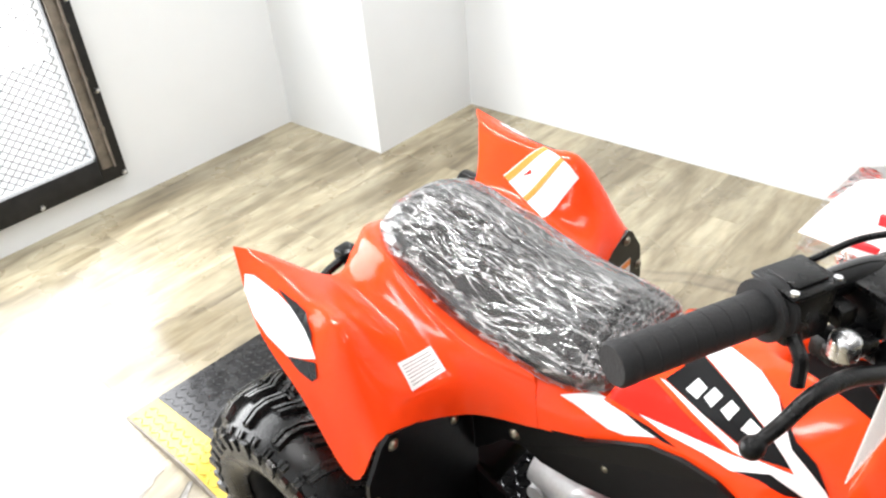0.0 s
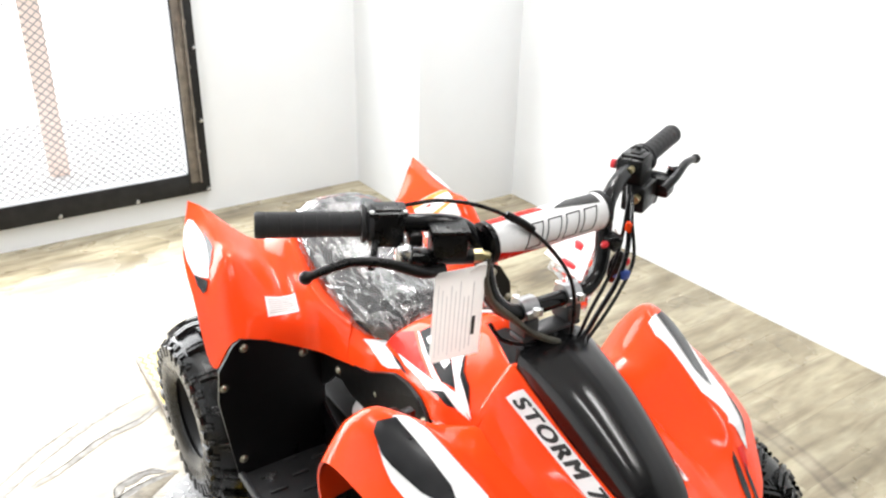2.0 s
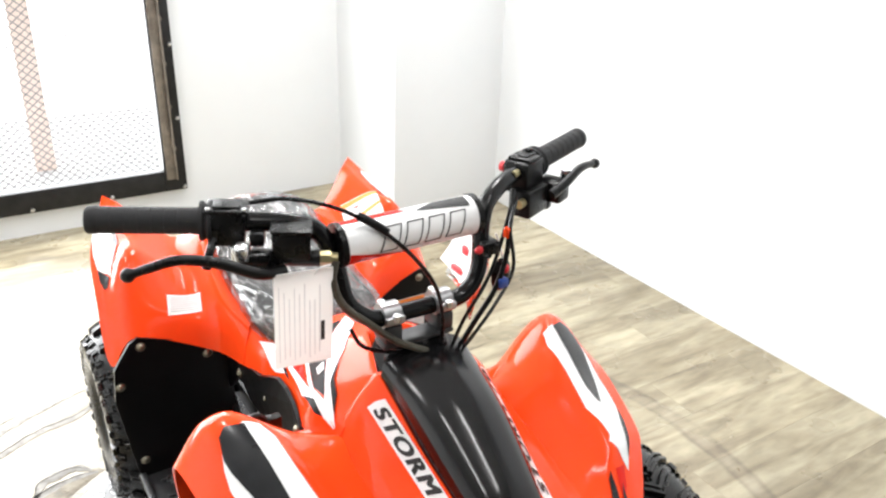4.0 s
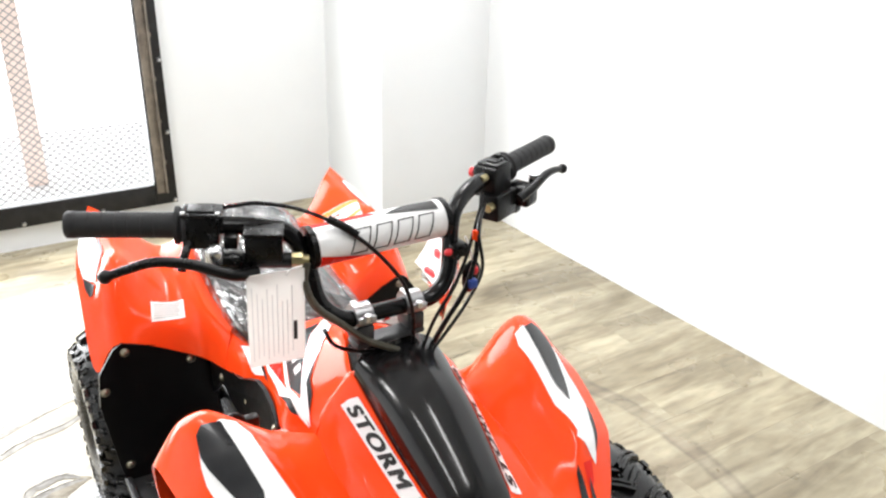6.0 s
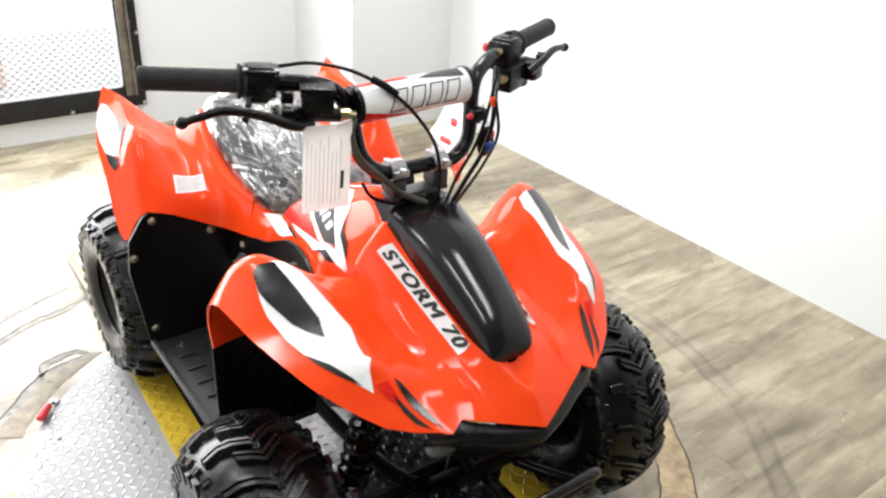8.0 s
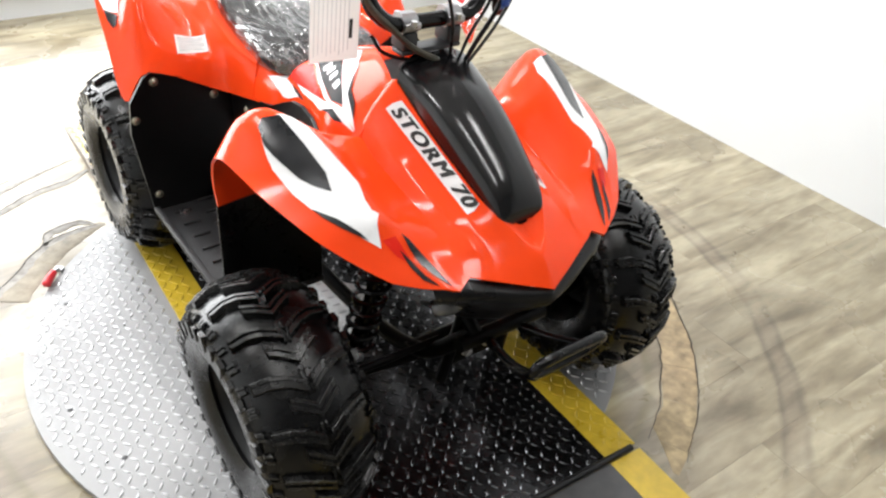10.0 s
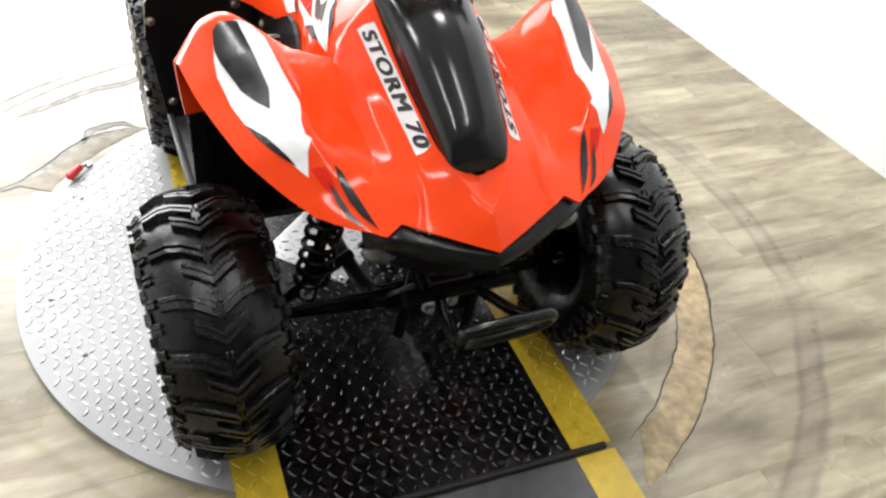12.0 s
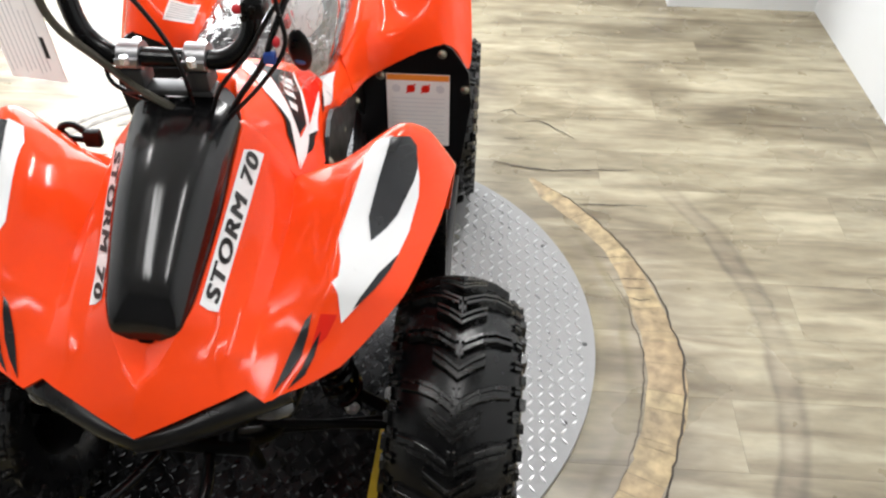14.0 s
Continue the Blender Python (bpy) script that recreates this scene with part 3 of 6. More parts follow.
slab(bm, ring, FLOOR - 0.004, -0.0035)
part("disc", bm, PLATE, turntable)


def on_disc(x, y):
    return math.hypot(x - DISC_C[0], y - DISC_C[1]) < DISC_R - 0.012 and abs((TWIST.inverted() @ Vector((x, y, 0))).x) > STRIP_OUT + 0.012


bm = bmesh.new()
lugs(bm, on_disc, -0.6, 0.57, -0.67, 0.5, lambda y: -0.0035)
tagged(part("tread", bm, BRIGHT_STUD, turntable), kind="stuff")
for sx, sy in ((-0.545, -0.1), (-0.5, -0.25), (0.545, -0.1), (0.5, -0.28), (-0.475, 0.19), (0.475, 0.17)):
    bm = bmesh.new()
    revolve(bm, [(0.0, 0.0012), (0.0026, 0.001), (0.005, 0.0)], 12, pose(sx, sy, -0.0035, 0, -90, 0))
    part("screw", bm, STEM_STEEL, turntable)

# the drive-over plate with yellow edges
REAR_END, FRONT_EDGE, FRONT_END = 0.965, -0.672, -1.25


def deck_z(y):
    if y > 0.62:
        t = (y - 0.62) / (REAR_END - 0.62)
        return 0.016 * min(1, t / 0.25) * (1 - 0.5 * t) - 0.02 * max(0, t - 0.25) / 0.75
    return 0.0


def under(y):
    return max(FLOOR + 0.0005, deck_z(y) - 0.006) if y > 0.5 else -0.0032


deck = thing("drive_on_plate", "black tread plate track with yellow painted edges under the vehicle", "ramp", TWIST)


def deck_strip(x0, x1, mat, name, label=""):
    bm = bmesh.new()
    ys = [FRONT_EDGE + (REAR_END - FRONT_EDGE) * k / 60 for k in range(61)]
    top = [(bm.verts.new((x0, y, deck_z(y))), bm.verts.new((x1, y, deck_z(y)))) for y in ys]
    low = [(bm.verts.new((x0, y, under(y))), bm.verts.new((x1, y, under(y)))) for y in ys]
    for (a, b), (c, d), (e, f), (g, h) in zip(top, top[1:], low, low[1:]):
        bm.faces.new((a, b, d, c))
        bm.faces.new((a, c, g, e))
        bm.faces.new((b, f, h, d))
        bm.faces.new((e, g, h, f))
    bm.faces.new((top[0][0], low[0][0], low[0][1], top[0][1]))
    bm.faces.new((top[-1][0], top[-1][1], low[-1][1], low[-1][0]))
    ob = part(name, bm, mat, deck, label)
    bm = bmesh.new()
    lugs(bm, lambda x, y: x0 + 0.008 < x < x1 - 0.008, -0.2795, 0.288, FRONT_EDGE + 0.01, REAR_END - 0.012, deck_z)
    tagged(part("tread", bm, WORN_STUD if mat == DARK_PLATE else mat, deck), kind="stuff")
    return ob


deck_strip(-STRIP_IN, STRIP_IN, DARK_PLATE, "plate")
deck_strip(-STRIP_OUT, -STRIP_IN - 0.0005, YELLOW, "edge_strip", "yellow painted edge strip")
deck_strip(STRIP_IN + 0.0005, STRIP_OUT, YELLOW, "edge_strip", "yellow painted edge strip")

# square bare aluminium cover over the pivot, set cornerwise
bm = bmesh.new()
HUB = pose(DISC_C[0] - 0.006, DISC_C[1] + 0.002, 0, 0, 0, 45)
box(bm, (-0.09, -0.09, 0.0006), (0.09, 0.09, 0.0034), 0.001, HUB)
cover = part("pivot_cover", bm, BARE_ALU, deck, "bare aluminium tread plate pivot cover", smooth=False)
bm = bmesh.new()
lugs(bm, lambda x, y: True, -0.08, 0.084, -0.08, 0.084, lambda y: 0.0034)
bmesh.ops.transform(bm, matrix=HUB, verts=bm.verts)
tagged(part("tread", bm, BRIGHT_STUD, cover), kind="stuff")
for k in range(4):
    bm = bmesh.new()
    a = radians(90 * k)
    revolve(bm, [(0.0, 0.003), (0.005, 0.0022), (0.007, 0.0)], 12, pose(DISC_C[0] - 0.006 + 0.112 * math.cos(a), DISC_C[1] + 0.002 + 0.112 * math.sin(a), 0.0034, 0, -90, 0))
    part("screw", bm, CHROME, cover)

# bare steel side cheeks under the raised rear end
for sx in (1, -1):
    bm = bmesh.new()
    ys = [0.515 + (REAR_END - 0.515) * k / 20 for k in range(21)]
    slab(bm, [(y, deck_z(y) - 0.0008) for y in ys] + [(REAR_END, FLOOR), (0.515, FLOOR)], -0.0025, 0.0025, Matrix(((0, 0, 1, sx * (STRIP_OUT + 0.003)), (1, 0, 0, 0), (0, 1, 0, 0), (0, 0, 0, 1))))
    part("side_cheek", bm, RUST_STEEL, deck, "bare grey steel side", smooth=False)

ramp = thing("front_ramp", "smooth black ramp with yellow painted edges on the floor", "ramp", TWIST @ pose(0, FRONT_EDGE - 0.012, 0))
MAT_BLACK = material("worn_black_paint", (0.07, 0.07, 0.072), 0.42, spread=0.35, grain=40, bump=0.1, bump_scale=120, rough_spread=0.15)
for x0, x1, mat, name in ((-STRIP_IN, STRIP_IN, MAT_BLACK, "plate"), (-STRIP_OUT, -STRIP_IN - 0.0005, YELLOW, "edge_strip"), (STRIP_IN + 0.0005, STRIP_OUT, YELLOW, "edge_strip")):
    bm = bmesh.new()
    box(bm, (x0, FRONT_END - FRONT_EDGE, -0.006), (x1, 0, -0.001))
    bmesh.ops.transform(bm, matrix=Matrix.Rotation(radians(1.2), 4, "X"), verts=bm.verts)
    part(name, bm, mat, ramp)
bm = bmesh.new()
rod(bm, (-0.27, 0.006, 0.004), (0.272, 0.006, 0.004), 0.006)
part("hinge_pin", bm, FRAME_STEEL, ramp, "dark steel hinge pin")

clip = thing("toggle_handle", "small red coated toggle handle at the turntable edge", "handle", pose(-0.478, 0.28, -0.0035, 0, 0, 52))
bm = bmesh.new()
tube(bm, [(-0.028, 0, 0.007), (-0.024, 0, 0.0085), (-0.008, 0, 0.011), (0.012, 0, 0.012)], 0.009, 12, radii=[0.005, 0.009, 0.0092, 0.0075])
part("grip", bm, RED_CLIP, clip)
bm = bmesh.new()
rod(bm, (0.014, 0, 0.012), (0.034, 0, 0.006), 0.0028)
box(bm, (0.028, -0.008, 0.0), (0.042, 0.008, 0.006), 0.001)
part("latch", bm, CLAMP_ALLOY, clip)

# worn ring where the vinyl was cut away, and cracks running off it
PLY = material("worn_plywood", (0.4, 0.305, 0.18), 0.5, spread=0.6, grain=44, bump=0.4, bump_scale=90)
nt = PLY.node_tree
info, tone, mul = nt.nodes.new("ShaderNodeObjectInfo"), nt.nodes.new("ShaderNodeValToRGB"), nt.nodes.new("ShaderNodeMix")
tone.color_ramp.elements[0].color, tone.color_ramp.elements[1].color = (0.86, 0.83, 0.82, 1), (1.04, 1.06, 1.0, 1)
mul.data_type, mul.blend_type = "RGBA", "MULTIPLY"
mul.inputs[0].default_value = 1
shader = nt.nodes["Principled BSDF"]
nt.links.new(info.outputs["Random"], tone.inputs[0])
nt.links.new(shader.inputs["Base Color"].links[0].from_socket, mul.inputs[6])
nt.links.new(tone.outputs[0], mul.inputs[7])
nt.links.new(mul.outputs[2], shader.inputs["Base Color"])
CRACK = material("dark_crack", (0.05, 0.04, 0.032), 0.8, spread=0.2, grain=80)
FAINT = material("grey_crack", (0.07, 0.065, 0.058), 0.9, spec=0.1, spread=0.4, grain=80)
SMEAR = material("grey_smear", (0.36, 0.345, 0.32), 0.8, spec=0.12, spread=0.5, grain=60)
worn = thing("worn_ring", "ring of bare worn plywood cut into the vinyl floor", "floor patch", pose(DISC_C[0], DISC_C[1], FLOOR), kind="structure")
rnd = random.Random(5)
N_RING = 27
RING_0, RING_1 = radians(-67), radians(47)
cuts = [RING_0 + (RING_1 - RING_0) * (k + (rnd.uniform(-0.45, 0.45) if 0 < k < N_RING else 0)) / N_RING for k in range(N_RING + 1)]


def outer_radius(a):
    return 0.743 - 0.057 * max(0, a)


def ring_width(a):
    """The worn band thins out towards both its ends and is uneven near the front."""
    t = (a - RING_0) / (RING_1 - RING_0)
    return min(1, 14 * t + 0.15, 16 * (1 - t) + 0.25) * (1 - 0.35 * max(0, noise.noise((a * 5, 2, 0))) * (t < 0.4))


def ring_edge(a, base, seed):
    return base + 0.009 * noise.noise((math.cos(a) * 3 + seed, math.sin(a) * 3, 0)) + 0.004 * noise.noise((math.cos(a) * 14 + seed, math.sin(a) * 14, 3))


for k in range(N_RING):
    a0, a1 = cuts[k] + 0.0008, cuts[k + 1] - 0.0008
    bm = bmesh.new()
    steps = 10
    grid = []
    for i in range(steps + 1):
        a = a0 + (a1 - a0) * i / steps
        r1 = ring_edge(a, outer_radius(a), 7)
        r0 = r1 + (ring_edge(a, min(0.674, outer_radius(a) - 0.045), 1) - r1) * ring_width(a)
        grid.append([bm.verts.new((r * math.cos(a), r * math.sin(a), 0.0012 - 0.0011 * (j in (0, 4)))) for j, r in enumerate((r0, r0 + 0.004, (r0 + r1) / 2, r1 - 0.004, r1))])
    for p, q in zip(grid, grid[1:]):
        for j in range(4):
            bm.faces.new((p[j], p[j + 1], q[j + 1], q[j]))
    part("ply_piece", bm, PLY, worn)
# a second bare stretch beside the toggle handle, bounded by a crack
N_SIDE = 7
SIDE_PLY = material("greyed_plywood", (0.3, 0.265, 0.205), 0.6, spec=0.25, spread=0.5, grain=44, bump=0.4, bump_scale=90)
for k in range(N_SIDE):
    bm = bmesh.new()
    grid = []
    for i in range(9):
        deg = 119.5 + 28 * (k + i / 8.2) / N_SIDE
        a = radians(deg)
        r1 = float(np.interp(deg, (119, 124, 131, 139, 147, 151), (0.628, 0.655, 0.676, 0.672, 0.689, 0.705)))
        r0 = ring_edge(a, 0.612, 4)
        grid.append([bm.verts.new((r * math.cos(a), r * math.sin(a), 0.0012 - 0.0011 * (j in (0, 3)))) for j, r in enumerate((r0, r0 + 0.003, r1 - 0.003, r1))])
    for p, q in zip(grid, grid[1:]):
        for j in range(3):
            bm.faces.new((p[j], p[j + 1], q[j + 1], q[j]))
    part("ply_piece", bm, SIDE_PLY, worn)


def crack(pts, wide, mat=CRACK, lift=0.0017):
    """A thin open joint in the floor, tapering at both ends."""
    bm = bmesh.new()
    path = spline([(x, y, 0) for x, y in pts], 7)
    rows = []
    for i, p in enumerate(path):
        way = (path[min(i + 1, len(path) - 1)] - path[max(i - 1, 0)]).normalized()
        side = Vector((-way.y, way.x, 0))
        w = wide * (0.3 + 0.7 * math.sin(math.pi * (i + 0.5) / len(path))) * (0.75 + 0.5 * rnd.random())
        p = p + side * (0.006 * noise.noise(p * 14) + 0.004 * noise.noise(p * 45))
        rows.append((bm.verts.new((p + side * w) + Vector((0, 0, FLOOR + lift))), bm.verts.new((p - side * w) + Vector((0, 0, FLOOR + lift)))))
    for (a, b), (c, d) in zip(rows, rows[1:]):
        bm.faces.new((a, b, d, c))
    return solo("floor_crack", bm, mat, "dark crack in the worn vinyl floor", "crack", group="floor cracks", kind="structure")


for wide, pts in (
    (0.0022, [(0.36, 0.489), (0.415, 0.468), (0.475, 0.457), (0.59, 0.461), (0.698, 0.474)]),
    (0.0015, [(0.56, 0.329), (0.6, 0.331), (0.714, 0.335)]),
    (0.0013, [(0.386, 0.582), (0.42, 0.586), (0.45, 0.595)]),
    (0.0009, [(0.581, 0.155), (0.62, 0.158), (0.658, 0.158)]),
    (0.0011, [(0.616, 0.086), (0.65, 0.093), (0.685, 0.095)]),
    (0.0009, [(0.626, 0.069), (0.65, 0.066), (0.676, 0.069)]),
    (0.0011, [(0.634, 0.039), (0.66, 0.035), (0.684, 0.038)]),
    (0.0016, [(0.444, 0.662), (0.48, 0.67), (0.522, 0.634), (0.563, 0.596)]),
    (0.0014, [(0.37, 0.702), (0.407, 0.719), (0.422, 0.693)]),
    (0.0018, [(-0.60, 0.57), (-0.539, 0.601), (-0.434, 0.659), (-0.357, 0.677), (-0.293, 0.715)]),
    (0.0016, [(-0.63, 0.275), (-0.596, 0.295), (-0.53, 0.354), (-0.462, 0.428), (-0.389, 0.455), (-0.338, 0.458)]),
    (0.0012, [(-0.462, 0.428), (-0.445, 0.47), (-0.386, 0.488), (-0.347, 0.471)]),
):
    crack(pts, wide, FAINT if pts[0][0] < 0 else CRACK)
    if pts[0][0] < 0:
        crack([(x + 0.006, y - 0.004) for x, y in pts], 0.011, SMEAR, 0.0013)
# grey scuffs left by ramps swung round on the window side
for d0, d1, r, wide in ((108, 148, 0.915, 0.009), (118, 160, 0.945, 0.006)):
    crack([(DISC_C[0] + r * math.cos(radians(d0 + (d1 - d0) * k / 9)), DISC_C[1] + r * math.sin(radians(d0 + (d1 - d0) * k / 9))) for k in range(10)], wide, SMEAR, 0.0011)
for a0, a1, r, wide in ((-1.12, 0.78, 0.0, 0.0021), (-1.1, -0.5, 0.07, 0.0014), (-0.5, 0.3, 0.072, 0.001)):
    turns = [a0 + (a1 - a0) * k / 14 for k in range(15)]
    crack([(DISC_C[0] + (outer_radius(a) - r) * math.cos(a), DISC_C[1] + (outer_radius(a) - r) * math.sin(a)) for a in turns], wide)

# ---- the quad ----
quad = thing("quad_bike", "small red and white youth quad bike with film-wrapped seat", "quad bike", pose(0, 0, 0))

# front cowl: half rows from the middle outwards, nose to back
COWL_A = [
    [(0, -0.648, 0.423), (0.04, -0.632, 0.434), (0.08, -0.614, 0.445), (0.092, -0.609, 0.4487), (0.108, -0.6, 0.452), (0.128, -0.608, 0.443), (0.142, -0.6, 0.446), (0.168, -0.585, 0.447), (0.2, -0.562, 0.452)],
    [(0, -0.6175, 0.4595), (0.01, -0.613, 0.4612), (0.076, -0.593, 0.4615), (0.082, -0.59, 0.4642), (0.1101, -0.5841, 0.4626), (0.1338, -0.5846, 0.4567), (0.1552, -0.577, 0.4582), (0.183, -0.5649, 0.4588), (0.2146, -0.5462, 0.4595)],
    [(0, -0.593, 0.4675), (0.022, -0.59, 0.4795), (0.072, -0.575, 0.4755), (0.084, -0.572, 0.4788), (0.112, -0.565, 0.473), (0.14, -0.56, 0.471), (0.168, -0.553, 0.473), (0.198, -0.543, 0.472), (0.23, -0.528, 0.468)],
    [(0, -0.562, 0.483), (0.041, -0.557, 0.503), (0.07, -0.55, 0.4905), (0.091, -0.543, 0.4905), (0.1135, -0.5381, 0.4826), (0.1483, -0.5336, 0.4879), (0.1804, -0.5271, 0.4969), (0.2139, -0.5173, 0.4901), (0.2482, -0.5047, 0.4798)],
    [(0, -0.53, 0.5), (0.05, -0.528, 0.517), (0.068, -0.525, 0.503), (0.096, -0.514, 0.5015), (0.115, -0.505, 0.492), (0.155, -0.503, 0.504), (0.19, -0.498, 0.521), (0.228, -0.487, 0.508), (0.266, -0.475, 0.492)],
]
COWL_B = [
    [(0, -0.44, 0.555), (0.06, -0.435, 0.562), (0.086, -0.43, 0.54), (0.104, -0.425, 0.528), (0.119, -0.42, 0.512), (0.155, -0.422, 0.526), (0.193, -0.425, 0.549), (0.243, -0.408, 0.532), (0.292, -0.39, 0.512)],
    [(0, -0.39, 0.579), (0.0625, -0.387, 0.587), (0.09, -0.383, 0.56), (0.105, -0.379, 0.5412), (0.118, -0.375, 0.521), (0.16, -0.37, 0.542), (0.209, -0.363, 0.572), (0.258, -0.352, 0.557), (0.3, -0.343, 0.52)],
    [(0, -0.34, 0.6), (0.065, -0.34, 0.609), (0.093, -0.338, 0.577), (0.105, -0.336, 0.5525), (0.115, -0.335, 0.53), (0.165, -0.318, 0.541), (0.234, -0.302, 0.586), (0.27, -0.298, 0.572), (0.305, -0.298, 0.523)],
    [(0, -0.325, 0.585), (0.06, -0.325, 0.588), (0.09, -0.325, 0.558), (0.11, -0.315, 0.533), (0.13, -0.305, 0.508), (0.175, -0.285, 0.522), (0.234, -0.268, 0.562), (0.271, -0.264, 0.557), (0.306, -0.262, 0.506)],
    [(0, -0.31, 0.56), (0.06, -0.31, 0.56), (0.09, -0.31, 0.53), (0.12, -0.28, 0.509), (0.15, -0.25, 0.488), (0.185, -0.25, 0.485), (0.234, -0.238, 0.508), (0.272, -0.237, 0.498), (0.302, -0.24, 0.462)],
    [(0, -0.3, 0.53), (0.06, -0.3, 0.52), (0.09, -0.3, 0.5), (0.127, -0.264, 0.457), (0.165, -0.228, 0.414), (0.195, -0.226, 0.414), (0.235, -0.226, 0.414), (0.268, -0.23, 0.414), (0.297, -0.236, 0.414)],
]
bm = bmesh.new()
patch(bm, COWL_A + COWL_B, 6, 6, mirror=True, crease=0.95)
shell(bm, 0.004)
cowl = part("front_cowl", bm, RED, quad, "glossy red plastic front cowl with fenders")
# tank cover, open in a V round the steering stem, with a lip in front of the seat
bm = bmesh.new()
rows = [
    [(0, -0.335, 0.55), (0.054, -0.337, 0.56), (0.062, -0.34, 0.598), (0.072, -0.338, 0.588), (0.094, -0.337, 0.563), (0.108, -0.338, 0.545), (0.118, -0.338, 0.527)],
    [(0, -0.3, 0.55), (0.042, -0.3, 0.56), (0.048, -0.3, 0.605), (0.07, -0.3, 0.592), (0.093, -0.3, 0.57), (0.118, -0.3, 0.54), (0.127, -0.303, 0.515)],
    [(0, -0.25, 0.56), (0.025, -0.25, 0.57), (0.031, -0.25, 0.606), (0.055, -0.25, 0.596), (0.09, -0.255, 0.572), (0.124, -0.262, 0.533), (0.134, -0.27, 0.502)],
    [(0, -0.215, 0.598), (0.012, -0.215, 0.598), (0.022, -0.215, 0.597), (0.052, -0.21, 0.587), (0.089, -0.21, 0.561), (0.119, -0.215, 0.522), (0.13, -0.22, 0.491)],
    [(0, -0.15, 0.572), (0.015, -0.15, 0.572), (0.027, -0.15, 0.571), (0.05, -0.15, 0.567), (0.088, -0.15, 0.543), (0.115, -0.155, 0.508), (0.124, -0.16, 0.478)],
    [(0, -0.096, 0.556), (0.015, -0.096, 0.556), (0.03, -0.094, 0.554), (0.052, -0.09, 0.549), (0.084, -0.08, 0.53), (0.108, -0.072, 0.49), (0.116, -0.085, 0.463)],
    [(0, -0.086, 0.525), (0.015, -0.086, 0.525), (0.03, -0.085, 0.524), (0.05, -0.082, 0.52), (0.085, -0.066, 0.503), (0.114, -0.04, 0.482), (0.121, -0.05, 0.455)],
    [(0, 0.02, 0.49), (0.015, 0.02, 0.49), (0.03, 0.02, 0.49), (0.05, 0.026, 0.488), (0.1, 0.026, 0.5085), (0.12, 0.018, 0.4775), (0.1285, 0.008, 0.446)],
]
patch(bm, rows, 5, 6, mirror=True, crease=0.4)
shell(bm, 0.004)
tank = part("tank_cover", bm, RED, quad, "red plastic tank cover with black and white graphics")

# rear body with both rear fenders
bm = bmesh.new()
rows = [
    [(0, 0.02, 0.53), (0.1, 0.02, 0.51), (0.112, 0.015, 0.497), (0.12, 0.01, 0.478), (0.125, 0.005, 0.462), (0.128, 0.0, 0.447)],
    [(0, 0.09, 0.53), (0.108, 0.09, 0.522), (0.128, 0.09, 0.512), (0.138, 0.09, 0.49), (0.146, 0.092, 0.462), (0.152, 0.096, 0.432)],
    [(0, 0.14, 0.535), (0.11, 0.14, 0.537), (0.132, 0.14, 0.527), (0.17, 0.14, 0.504), (0.236, 0.139, 0.52), (0.267, 0.117, 0.479)],
    [(0, 0.19, 0.545), (0.105, 0.19, 0.556), (0.128, 0.19, 0.548), (0.172, 0.19, 0.532), (0.252, 0.188, 0.59), (0.308, 0.14, 0.424)],
    [(0, 0.26, 0.56), (0.09, 0.26, 0.581), (0.116, 0.26, 0.573), (0.162, 0.26, 0.55), (0.243, 0.25, 0.597), (0.305, 0.215, 0.515)],
    [(0, 0.33, 0.56), (0.07, 0.325, 0.578), (0.104, 0.315, 0.566), (0.155, 0.305, 0.556), (0.228, 0.32, 0.61), (0.29, 0.3, 0.57)],
    [(0, 0.37, 0.55), (0.05, 0.36, 0.568), (0.09, 0.345, 0.557), (0.15, 0.322, 0.555), (0.22, 0.365, 0.615), (0.246, 0.388, 0.63)],
]
patch(bm, rows, 6, 6, mirror=True)
shell(bm, 0.004)
rear = part("rear_body", bm, RED, quad, "red plastic rear body with upswept fenders")

# black tray that stands for the dark recess under the steering stem
bm = bmesh.new()
box(bm, (-0.07, -0.35, 0.545), (0.07, -0.28, 0.562), 0.003)
part("stem_tray", bm, BLACK, quad)

# solid black slab stands for the shade inside the V opening
bm = bmesh.new()
slab(bm, [(-0.055, -0.342), (0.055, -0.342), (0.042, -0.3), (0.026, -0.25), (0.01, -0.232), (-0.01, -0.232), (-0.026, -0.25), (-0.042, -0.3)], 0.56, 0.588)
part("stem_shade_filler", bm, CHASSIS_BLACK, quad, "black filler in place of the shaded hollow round the steering stem")

# seat
bm = bmesh.new()
rows = []
for y, w, zt, zs in ((-0.09, 0.03, 0.531, 0.528), (-0.082, 0.056, 0.539, 0.522), (-0.06, 0.082, 0.547, 0.517), (0.0, 0.1, 0.546, 0.512), (0.09, 0.1, 0.56, 0.515), (0.18, 0.1, 0.59, 0.54), (0.26, 0.086, 0.618, 0.565), (0.305, 0.062, 0.612, 0.575), (0.325, 0.03, 0.585, 0.57)):
    rows.append([(0, y, zt), (w * 0.45, y, zt - 0.002), (w * 0.85, y, zt - 0.014), (w, y, (zt + zs) / 2 - 0.006), (w * 0.98, y, zs - 0.012)])
patch(bm, rows, 5, 5, mirror=True)
part("seat", bm, SEAT, quad, "dark grey vinyl seat under wrinkled clear film")
bm = bmesh.new()
wrap = [[(x * 1.04 + (0.004 if x else 0), y, z + 0.004) for x, y, z in row] for row in rows]
patch(bm, wrap, 14, 20, mirror=True)
